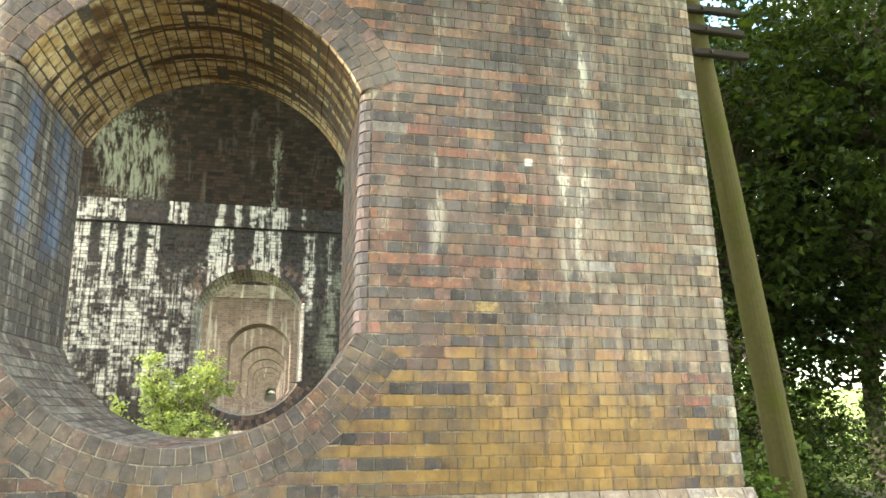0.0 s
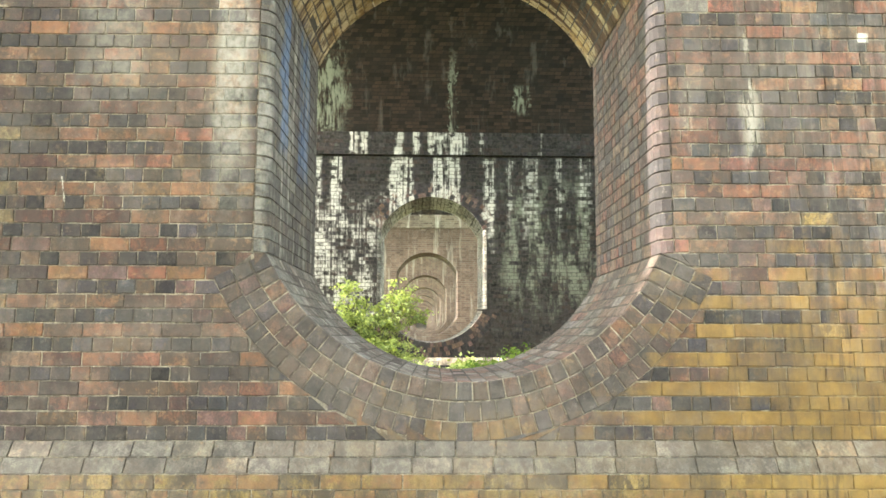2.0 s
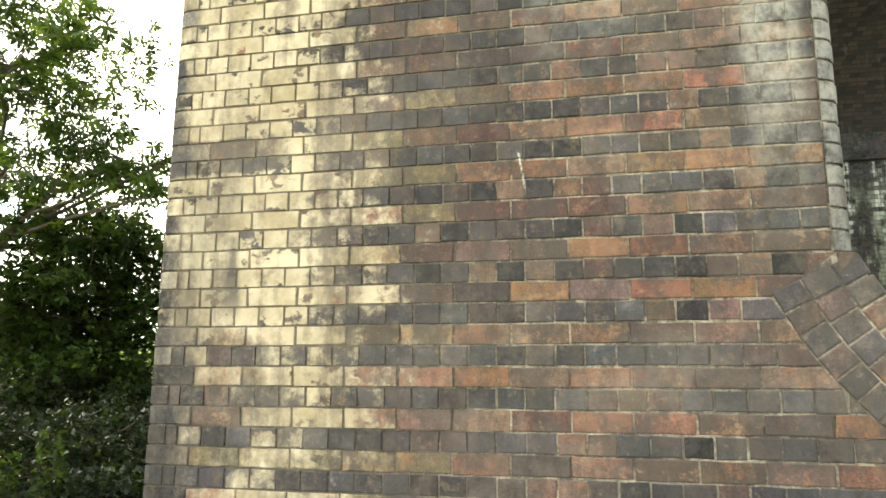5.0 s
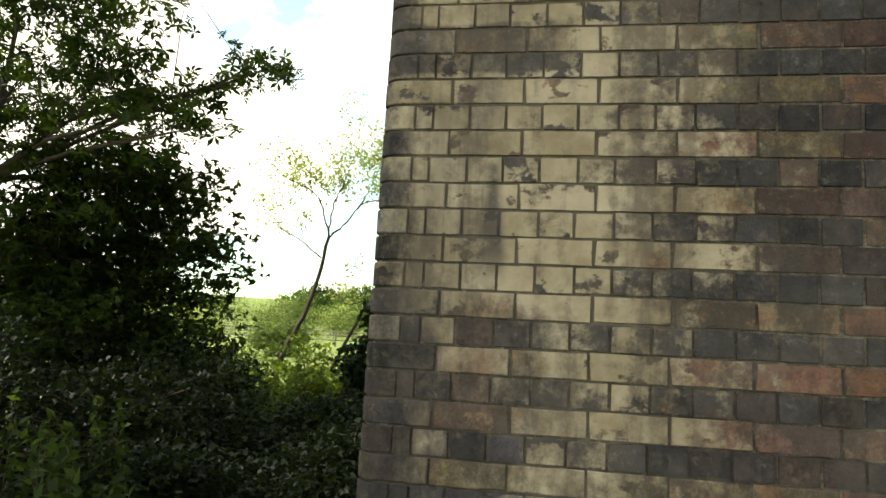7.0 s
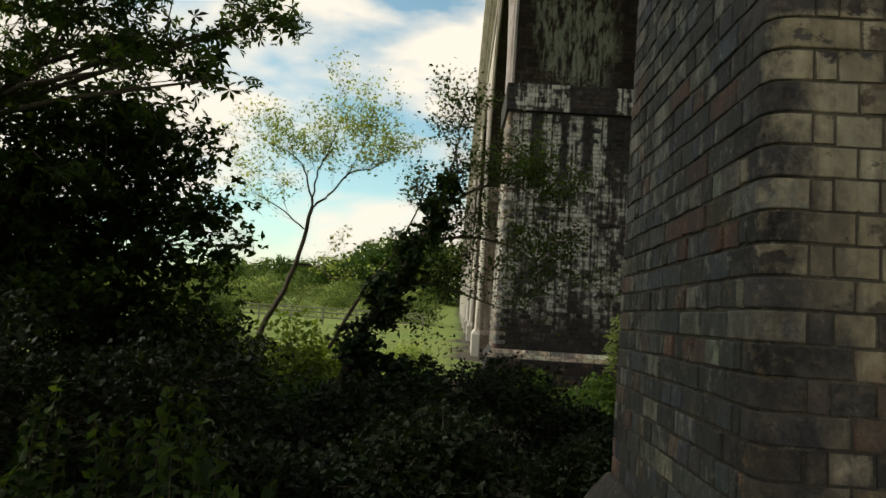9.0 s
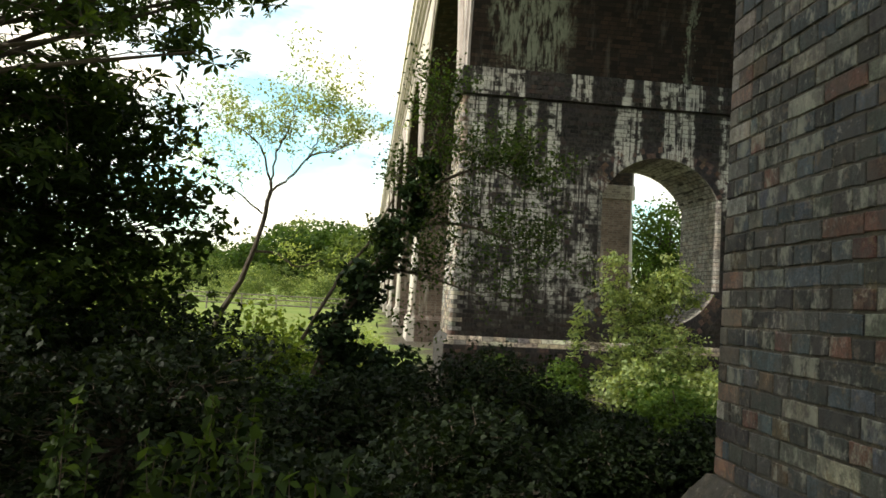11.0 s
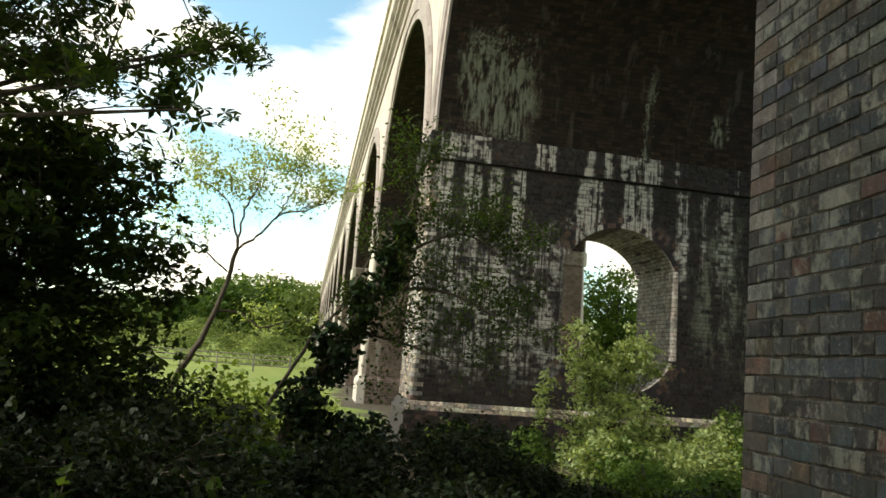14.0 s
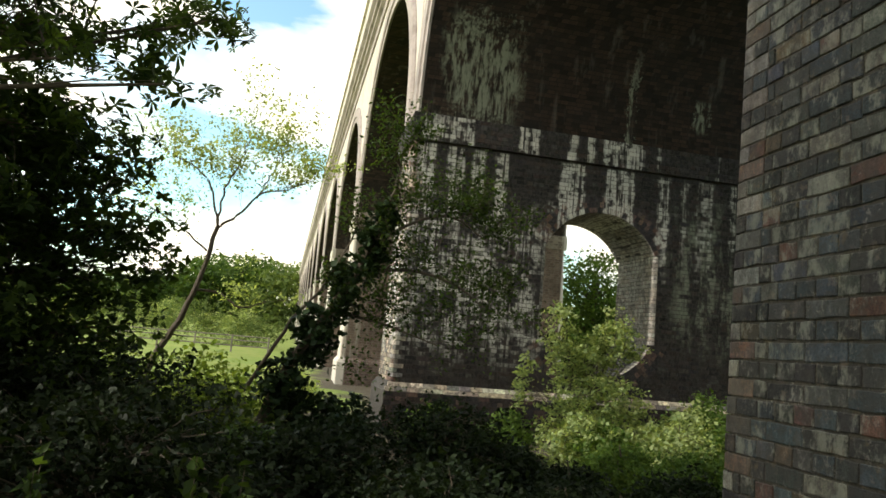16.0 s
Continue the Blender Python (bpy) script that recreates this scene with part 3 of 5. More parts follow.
def tube(points, radii, sides=7):
    """A tapered, bent limb."""
    rings = []
    pts = [Vector(p) for p in points]
    for i, p in enumerate(pts):
        d = (pts[min(i + 1, len(pts) - 1)] - pts[max(i - 1, 0)]).normalized()
        a = d.orthogonal().normalized()
        b = d.cross(a)
        rings.append([p + (a * math.cos(q) + b * math.sin(q)) * radii[i] for q in (2 * math.pi * k / sides for k in range(sides))])
    return loft(rings)


def join(pieces):
    verts, faces = [], []
    for v, f in pieces:
        o = len(verts)
        verts += v
        faces += [tuple(i + o for i in q) for q in f]
    return verts, faces


def back_y(z):
    """A pier's back, which leans in as it rises."""
    return THICK - 0.03 * z


def half_width(z, sx=-1):
    """From the middle of the opening to a pier's end; the two ends lean in a little unequally."""
    return 4.092 - 0.011 * z if sx < 0 else 4.165 - 0.034 * z


def opening_edge(z, grow=0.0):
    """Half the opening's width at a height; grow: at the back of the ring of voussoirs. None outside it."""
    r = ORAD + grow
    lo, hi = C_LO - r * math.cos(OANG), C_HI + r * math.cos(OANG)
    if lo <= z <= hi and SPRING_LO <= z <= SPRING_HI:
        return OW
    if z < C_LO and abs(z - C_LO) < r:
        w = math.sqrt(r * r - (z - C_LO) ** 2)
        if z < lo:
            return w
        return max(OW, OW + (w - OW) * 0 + (z - SPRING_LO) / (lo - SPRING_LO) * (r * math.sin(OANG) - OW)) if lo < SPRING_LO else OW
    if z > C_HI and abs(z - C_HI) < r:
        w = math.sqrt(r * r - (z - C_HI) ** 2)
        if z > hi:
            return w
        return OW + (z - SPRING_HI) / (hi - SPRING_HI) * (r * math.sin(OANG) - OW)
    return None


def opening_outline(n=14, grow=0.0):
    r = ORAD + grow
    pts = [(r * math.sin(a), C_LO - r * math.cos(a)) for a in np.linspace(-OANG, OANG, n)]
    pts += [(r * math.sin(a), C_HI + r * math.cos(a)) for a in np.linspace(OANG, -OANG, n)]
    return pts


# ---- laying bricks on a surface ----
class Bricks:
    """Collects bricks laid on a surface into one mesh."""

    def __init__(self):
        self.verts, self.faces, self.tones = [], [], []

    def lay(self, surface, quad, tone, depth=0.03, proud=0.0, steps=1, soft=0.0035, rough=0.0):
        """quad: four (u, v) corners, anticlockwise from outside; surface(u, v, d): a place d outside the face."""
        (ua, va), (ub, vb), (uc, vc), (ud, vd) = quad
        o = len(self.verts)
        ends = [k / steps for k in range(steps + 1)]
        for inset, d in ((0.0, -depth), (0.0, proud - soft * 0.7), (soft, proud)):
            iu = inset / max(abs(ub - ua), 1e-3)
            iv = inset / max(abs(vd - va), 1e-3)
            for q in (iv, 1 - iv):
                for e in ends:
                    f = iu + e * (1 - 2 * iu)
                    u = (ua + (ub - ua) * f) * (1 - q) + (ud + (uc - ud) * f) * q
                    v = (va + (vb - va) * f) * (1 - q) + (vd + (vc - vd) * f) * q
                    if rough:
                        w = Vector((u * 17.0, v * 31.0, o * 0.37))
                        u += noise.noise(w) * rough
                        v += noise.noise(w + Vector((9, 5, 2))) * rough
                    self.verts.append(surface(u, v, d))
        n = steps + 1
        start = len(self.faces)
        for layer in (0, 1):
            lo = o + layer * 2 * n
            up = lo + 2 * n
            for e in range(steps):
                self.faces.append((lo + e, lo + e + 1, up + e + 1, up + e))
                self.faces.append((lo + n + e + 1, lo + n + e, up + n + e, up + n + e + 1))
            self.faces.append((lo + n, lo, up, up + n))
            self.faces.append((lo + n - 1, lo + 2 * n - 1, up + 2 * n - 1, up + n - 1))
        top = o + 4 * n
        for e in range(steps):
            self.faces.append((top + e, top + e + 1, top + n + e + 1, top + n + e))
        self.tones += [tone] * (len(self.faces) - start)

    def mesh(self, name, mat):
        return mesh_of(name, self.verts, self.faces, mat, self.tones)


def course_cuts(a, b, header, shift=0.0):
    """Brick ends along a course from a to b, alternating bond."""
    pitch = HM if header else 2 * HM
    cuts, x = [a], a + (HM * 0.75 if header else HM * 1.5) + shift
    while x < b - 0.05:
        cuts.append(x)
        x += pitch
    cuts.append(b)
    return cuts


def quoin_cuts(a, b, header):
    """Brick ends from a corner brick on: a narrow closer first in the header courses."""
    pitch = HM if header else 2 * HM
    cuts, x = [a], a + (HM / 2 if header else pitch)
    while x < b - 0.045:
        cuts.append(x + rng.uniform(-0.004, 0.004))
        x += pitch
    return cuts + [b]


rng = random.Random(7)


def pick(tones, weights):
    c = rng.choices(tones, weights)[0]
    k = rng.uniform(0.62, 1.34)
    return tuple(max(0.004, v * k * rng.uniform(0.93, 1.07)) for v in c)


RED, ORANGE, PURPLE = (0.175, 0.075, 0.056), (0.22, 0.115, 0.062), (0.115, 0.072, 0.064)
BLUE, DARK, BROWN = (0.050, 0.047, 0.055), (0.026, 0.024, 0.028), (0.132, 0.084, 0.062)
OCHRE, CREAM = (0.32, 0.21, 0.08), (0.62, 0.57, 0.43)
BUFF, GREY = (0.35, 0.295, 0.225), (0.21, 0.20, 0.19)
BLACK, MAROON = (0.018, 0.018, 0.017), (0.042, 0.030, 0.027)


def blend(a, b, k):
    return tuple(p + (q - p) * k for p, q in zip(a, b))


def smooth(x, lo, hi):
    k = min(1, max(0, (x - lo) / (hi - lo)))
    return k * k * (3 - 2 * k)


def front_tone(x, z, header):
    """The brick colours of the near pier's face, which vary over it in broad weathered zones."""
    wob = noise.noise(Vector((x * 1.1, z * 1.3, 3.0))) * 0.7
    if header:
        t = pick((BLUE, PURPLE, DARK, BROWN), (8, 3.2, 3, 0.8))
    else:
        t = pick((RED, ORANGE, PURPLE, BROWN, GREY), (3.4, 1.8, 3, 3.4, 0.1))
    ochre = smooth(x + wob * 0.5, 0.2, 1.8) * smooth(1.7 + 0.2 * (x - 1.5) - z + wob * 1.2, 0.0, 1.7)
    ochre = max(ochre, smooth(0.36 - z + wob * 0.2, 0, 0.35) * 0.6 * smooth(x, -3.5, 1.0))
    if rng.random() < ochre * (0.06 if header else 0.4):
        t = pick(((0.30, 0.21, 0.09), (0.25, 0.165, 0.075), BROWN), (2, 4, 5)) if x > -0.4 else pick((BUFF, BROWN, OCHRE), (2, 3, 1))
    buff = smooth(x + wob * 0.6, 1.9, 3.3) * smooth(z + wob, 0.1, 1.0)
    if rng.random() < buff * 0.34:
        t = pick(((0.22, 0.18, 0.13), BROWN, DARK), (2, 4, 2))
    # one near-black brick stands in for the shaded inside of a small hole
    if math.hypot(x - 3.66, (z - 3.22) * 1.4) < 0.06:
        return (0.006, 0.005, 0.005)
    if x < -1.9 and rng.random() < 0.5 * smooth(-x - 1.9, 0, 0.5):
        t = blend(t, DARK, 0.6)
    olive = smooth(-x - 2.4 + wob * 0.5, 0, 0.8)
    if rng.random() < olive * (0.5 if header else 0.96):
        t = pick((DARK, BLUE), (1, 1)) if header else pick((BROWN, (0.17, 0.135, 0.080), PURPLE), (3, 4, 1))
    return t


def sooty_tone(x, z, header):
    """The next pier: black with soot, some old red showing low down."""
    # putlog holes aren't cut: their inner shade is put into black bricks
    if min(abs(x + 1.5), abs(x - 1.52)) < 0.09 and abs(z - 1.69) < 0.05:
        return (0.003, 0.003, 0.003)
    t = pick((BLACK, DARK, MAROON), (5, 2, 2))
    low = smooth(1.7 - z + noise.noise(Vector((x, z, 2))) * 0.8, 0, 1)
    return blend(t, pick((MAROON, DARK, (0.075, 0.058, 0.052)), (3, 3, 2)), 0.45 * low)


def lay_front(bricks, y, tone, keep=None, pieces=None, fineness=0, joint=JOINT):
    """The face of a pier that looks along -y, with its bricked-round opening. pieces: takes (quad, tone) instead of the mesh where keep says."""
    face = lambda u, v, d: (u, y - d, v)
    row = 0
    z = 0.0
    g = joint / 2
    while z < STRING_LO - 0.02:
        z1 = min(z + CP, STRING_LO)
        header = row % 2 == 0
        quoin = HM if header else 2 * HM
        hl, hw = half_width(z + CP / 2, -1) - quoin, half_width(z + CP / 2, 1) - quoin
        spans = []
        e0, e1 = opening_edge(z, RING), opening_edge(z1, RING)
        side0, side1 = (e0, e1)
        if side0 is None and side1 is None:
            spans.append(((-hl, -hl), (hw, hw)))
        else:
            bull = 0.085 if SPRING_LO - 0.05 < z and z1 < SPRING_HI + 0.05 else 0.0
            s0, s1 = (side0 or 0.02) + bull, (side1 or 0.02) + bull
            spans.append(((-hl, -hl), (-s0, -s1)))
            spans.append(((s0, s1), (hw, hw)))
        for (a0, a1), (b0, b1) in spans:
            lo, hi = min(a0, a1), max(b0, b1)
            cuts = quoin_cuts(lo, hi, header)
            if a0 > -1.5:
                cuts = [lo + hi - c for c in cuts][::-1]
            for i in range(len(cuts) - 1):
                xa, xb = cuts[i], cuts[i + 1]
                bot = [max(xa, a0), min(xb, b0)]
                top = [max(xa, a1), min(xb, b1)]
                if i == len(cuts) - 2:
                    bot[1], top[1] = b0, b1
                if i == 0:
                    bot[0], top[0] = a0, a1
                if bot[1] - bot[0] < 0.02 or top[1] - top[0] < 0.02:
                    if max(bot[1] - bot[0], top[1] - top[0]) < 0.04:
                        continue
                    bot[1], top[1] = max(bot[1], bot[0] + 0.012), max(top[1], top[0] + 0.012)
                j = [rng.uniform(-0.0025, 0.0025) for _ in range(4)]
                quad = ((bot[0] + g, z + g + j[0]), (bot[1] - g, z + g + j[1]), (top[1] - g, z1 - g + j[2]), (top[0] + g, z1 - g + j[3]))
                xm, zm = (xa + xb) / 2, (z + z1) / 2
                c = tone(xm, zm, header)
                if keep and keep(xm, zm):
                    pieces.append((quad, c, rng.uniform(-0.002, 0.002)))
                else:
                    bricks.lay(face, quad, c, proud=rng.uniform(-0.002, 0.002), steps=(1 if xb - xa < 0.13 else 2) * (fineness or 1), rough=0.0032 if fineness else 0.0)
        z += CP
        row += 1


def lay_corner(bricks, y, sx, tone, top=STRING_LO, back=False):
    """Rounded corner bricks between a pier's face and its end."""
    R = CORNER_R
    row, z = 0, 0.0
    while z < top - 0.02:
        z1 = min(z + CP, top)
        hw = half_width(z + CP / 2, sx)
        arc = R * math.pi / 2
        flat_x = HM * (2 if row % 2 else 1) - R
        flat_y = HM * (1 if row % 2 else 2) - R

        def corner(u, v, d, hw=hw, flat_x=flat_x):
            # u runs along the face, round the corner and along the end
            if u < flat_x:
                x, yy, nx, ny = hw - R - flat_x + u, 0.0, 0.0, -1.0
            elif u < flat_x + arc:
                q = (u - flat_x) / R
                x, yy, nx, ny = hw - R + R * math.sin(q), R - R * math.cos(q), math.sin(q), -math.cos(q)
            else:
                x, yy, nx, ny = hw, R + u - flat_x - arc, 1.0, 0.0
            yy = yy if not back else back_y(v) - yy
            ny = ny if not back else -ny
            return (sx * (x + nx * d), y + yy + ny * d, v)
        end = flat_x + arc + flat_y
        quad = ((0.004, z + 0.004), (end - 0.004, z + 0.004), (end - 0.004, z1 - 0.004), (0.004, z1 - 0.004))
        if (sx < 0) != back:
            quad = (quad[1], quad[0], quad[3], quad[2])
        bricks.lay(corner, quad, tone(sx * (hw - 0.05), (z + z1) / 2, row % 2 == 0), steps=16, proud=rng.uniform(-0.001, 0.0015))
        z += CP
        row += 1


def lay_end(bricks, y, sx, tone, pieces=None, keep=None):
    """The end of a pier, between its rounded corners."""
    row, z = 0, 0.0
    flip = sx < 0
    while z < STRING_LO - 0.02:
        z1 = min(z + CP, STRING_LO)
        flat = HM * (1 if row % 2 else 2)
        cuts = quoin_cuts(flat, back_y(z) - flat, row % 2 == 1)
        face = lambda u, v, d: (sx * (half_width(v, sx) + d), y + u, v)
        for a, b in zip(cuts, cuts[1:]):
            if b - a < 0.03:
                continue
            j = [rng.uniform(-0.002, 0.002) for _ in range(4)]
            quad = ((a + 0.004, z + 0.006 + j[0]), (b - 0.004, z + 0.006 + j[1]), (b - 0.004, z1 - 0.006 + j[2]), (a + 0.004, z1 - 0.006 + j[3]))
            if flip:
                quad = (quad[1], quad[0], quad[3], quad[2])
            bricks.lay(face, quad, tone((a + b) / 2, (z + z1) / 2, row % 2 == 1), proud=rng.uniform(-0.003, 0.004), steps=3, rough=0.007)
        z += CP
        row += 1


def plinth_out(z):
    if z > -0.083:
        return 0.006 + 0.05 * (-z / 0.083)
    if z > -0.1675:
        return 0.060 + 0.045 * ((-z - 0.0845) / 0.083)
    return 0.108


def lay_plinth(bricks, y, tone):
    """Two splayed courses that widen the pier's foot, and plain courses below them."""
    face = lambda u, v, d: (u, y - plinth_out(v) - d, v)
    row, z1 = 0, 0.0
    while z1 > GROUND - 0.1:
        z = z1 - CP
        out = plinth_out(z + 0.02) - 0.004
        cuts = course_cuts(-half_width(0, -1) - out, half_width(0, 1) + out, row > 1 and row % 2 == 1, rng.uniform(-0.05, 0.05))
        for a, b in zip(cuts, cuts[1:]):
            bricks.lay(face, ((a + 0.004, z + 0.004), (b - 0.004, z + 0.004), (b - 0.004, z1 - 0.003), (a + 0.004, z1 - 0.003)), tone((a + b) / 2, row), proud=rng.uniform(-0.0015, 0.0015))
        z1 -= CP
        row += 1


def lay_string(bricks, y, tone):
    """The projecting string course, six brick courses high."""
    face = lambda u, v, d: (u, y - 0.062 - d, v)
    n = 6
    for k in range(n):
        z, z1 = STRING_LO + (STRING_HI - STRING_LO) * k / n, STRING_LO + (STRING_HI - STRING_LO) * (k + 1) / n
        cuts = course_cuts(-half_width(z, -1) - 0.06, half_width(z, 1) + 0.06, k % 2 == 0, 0.0)
        for a, b in zip(cuts, cuts[1:]):
            bricks.lay(face, ((a + 0.004, z + 0.004), (b - 0.004, z + 0.004), (b - 0.004, z1 - 0.004), (a + 0.004, z1 - 0.004)), tone((a + b) / 2, z, k % 2 == 0), proud=rng.uniform(-0.001, 0.002))


def lay_ring(bricks, y, tone):
    """Three rings of voussoirs below and above the opening."""
    for centre, sign in ((C_LO, -1), (C_HI, 1)):
        for k in range(3):
            r0 = ORAD + k * RING / 3 + (0.0 if k else 0.0)
            r1 = r0 + RING / 3
            n = int(2 * OANG * (r0 + r1) / 2 / 0.092)
            face = lambda u, v, d: (v * math.sin(u), y - d, centre + sign * v * math.cos(u))
            off = rng.uniform(0, 0.5)
            for i in range(n):
                a, b = -OANG + 2 * OANG * i / n, -OANG + 2 * OANG * (i + 1) / n
                ga = 0.0038 / r0
                quad = ((a + ga, r0 + 0.004), (b - ga, r0 + 0.004), (b - ga, r1 - 0.004), (a + ga, r1 - 0.004))
                if sign < 0:
                    quad = (quad[1], quad[0], quad[3], quad[2])
                xm = r0 * math.sin((a + b) / 2)
                bricks.lay(face, quad, tone(xm, sign), proud=rng.uniform(-0.0015, 0.002), soft=0.004 if k else 0.007)


def lay_reveal(bricks, y, tone):
    """The jambs, sill and soffit inside the opening, with rounded front edges on the jambs."""
    R = 0.085
    row, z = 0, SPRING_LO
    while z < SPRING_HI - 0.02:
        z1 = min(z + CP, SPRING_HI)
        for sx in (-1, 1):
            arc = R * math.pi / 2

            def jamb(u, v, d):
                if u < arc:
                    q = u / R
                    x, yy, nx, ny = OW + R - R * math.sin(q), R - R * math.cos(q), -math.sin(q), -math.cos(q)
                else:
                    x, yy, nx, ny = OW, R + u - arc, -1.0, 0.0
                return (sx * (x + nx * d), y + yy + ny * d, v)
            flat = arc + HM * (1.9 if row % 2 else 0.95)
            cuts = [0.0] + course_cuts(flat, back_y(z1) - R + arc, row % 2 == 1, rng.uniform(-0.01, 0.01))
            for i, (a, b) in enumerate(zip(cuts, cuts[1:])):
                if b - a < 0.03:
                    continue
                quad = ((a + 0.005, z + 0.005), (b - 0.005, z + 0.005), (b - 0.005, z1 - 0.005), (a + 0.005, z1 - 0.005))
                if sx > 0:
                    quad = (quad[1], quad[0], quad[3], quad[2])
                bricks.lay(jamb, quad, tone(sx, (a + b) / 2, (z + z1) / 2, i == 0), steps=6 if i == 0 else 1, proud=rng.uniform(-0.002, 0.002))
        z += CP
        row += 1
    for centre, sign in ((C_LO, -1), (C_HI, 1)):
        n = int(2 * OANG * ORAD / 0.088)
        for i in range(n):
            a, b = -OANG + 2 * OANG * i / n, -OANG + 2 * OANG * (i + 1) / n
            face = lambda u, v, d: ((ORAD - d) * math.sin(u), y + v, centre + sign * (ORAD - d) * math.cos(u))
            cuts = course_cuts(0.004, THICK, False, (i % 2) * 0.11)
            for c, e in zip(cuts, cuts[1:]):
                quad = ((a + 0.004, c + 0.005), (b - 0.004, c + 0.005), (b - 0.004, e - 0.005), (a + 0.004, e - 0.005))
                if sign > 0:
                    quad = (quad[1], quad[0], quad[3], quad[2])
                bricks.lay(face, quad, tone(sign * 2, (c + e) / 2, (a + b) / 2, False), proud=rng.uniform(-0.002, 0.002))


# ---- the viaduct's solid masonry ----
def pier_core(name, mat, recess, nose=0.085, corner=CORNER_R):
    """The pier with its opening cut through, recess inside its brick face, its corners cut back behind the rounded bricks."""
    hole = opening_outline(14, recess)
    cz = 2.0
    zlo, zhi = -0.02, STRING_LO + 0.02
    ring = sorted(hole, key=lambda p: math.atan2(p[1] - cz, p[0]))
    outer = []
    for x, z in ring:
        dz = z - cz
        wide = half_width(z, -1 if x < 0 else 1)
        k = min((wide / abs(x)) if abs(x) > 1e-6 else 1e9, ((zhi - cz) / dz) if dz > 1e-6 else 1e9, ((zlo - cz) / dz) if dz < -1e-6 else 1e9)
        outer.append([x * k, cz + dz * k])
    for sx, z in ((-1, zlo), (1, zlo), (1, zhi), (-1, zhi)):
        cx = sx * half_width(z, sx)
        best = min(range(len(outer)), key=lambda i: (outer[i][0] - cx) ** 2 + (outer[i][1] - z) ** 2)
        outer[best] = [cx, z]
    for o in outer:
        wide = half_width(o[1], -1 if o[0] < 0 else 1)
        if abs(o[0]) > wide - 0.05:
            o[0] = math.copysign(wide - recess, o[0])
    cut = lambda x, z: math.copysign(min(abs(x), half_width(z, -1 if x < 0 else 1) - corner - 0.012), x)
    edge = lambda x, z: x + math.copysign(nose, x) if abs(abs(x) - OW) < 0.02 else x
    y0 = recess
    bend = lambda x, z: cut(x, z) + math.copysign((abs(x) - abs(cut(x, z))) * 0.70, x)
    rows = [[(x, back_y(z) - recess, z) for x, z in ring], [(x, nose, z) for x, z in ring], [(x + (edge(x, z) - x) * 0.32, nose * 0.34, z) for x, z in ring],
            [(edge(x, z), y0, z) for x, z in ring], [(cut(x, z), y0, z) for x, z in outer], [(bend(x, z), corner * 0.34, z) for x, z in outer],
            [(x, corner + 0.004, z) for x, z in outer], [(x, back_y(z) - corner - 0.004, z) for x, z in outer], [(cut(x, z), back_y(z) - recess, z) for x, z in outer], [(x, back_y(z) - recess, z) for x, z in ring]]
    n = len(ring)
    verts = [p for row in rows for p in row]
    faces = []
    for r in range(len(rows) - 1):
        for i in range(n):
            k = (i + 1) % n
            faces.append((r * n + i, (r + 1) * n + i, (r + 1) * n + k, r * n + k))
    return mesh_of(name, verts, faces, mat)


def outline_slab(name, z_rows, mat, back=0.0):
    """A solid whose plan grows by steps: rows of (height, growth)."""
    rings = []
    for z, g in z_rows:
        hl, hw = half_width(max(z, 0), -1) + g, half_width(max(z, 0), 1) + g
        rings.append([(-hl, -g + back, z), (hw, -g + back, z), (hw, THICK + g, z), (-hl, THICK + g, z)])
    v, f = loft(rings)
    return mesh_of(name, v, f, mat)


PLINTH_ROWS = [(GROUND - 0.7, 0.11), (-0.172, 0.11), (-0.165, 0.10), (-0.092, 0.062), (-0.085, 0.055), (-0.012, 0.008), (-0.006, -0.02)]
STRING_ROWS = [(STRING_LO, 0.0), (STRING_LO + 0.004, 0.055), (STRING_HI - 0.10, 0.07), (STRING_HI - 0.02, 0.06), (STRING_HI, 0.02)]


def far_pier(y):
    top = empty("viaduct_pier", (0, y, 0), label="weathered brick viaduct pier with a round-ended opening through it", category="pier", group="viaduct piers")
    part("core", pier_core("far_pier_core", BRICK_FAR, 0.0, 0.05, 0.06), top)
    part("plinth", outline_slab("far_plinth", PLINTH_ROWS, BRICK_FAR), top)
    part("string_course", outline_slab("far_string", STRING_ROWS, LIMED_FAR), top)
    return top


AR = (BAY - THICK) / 2              # arch radius
FACE_X = 3.97
DECK, PARAPET = 11.75, 13.55


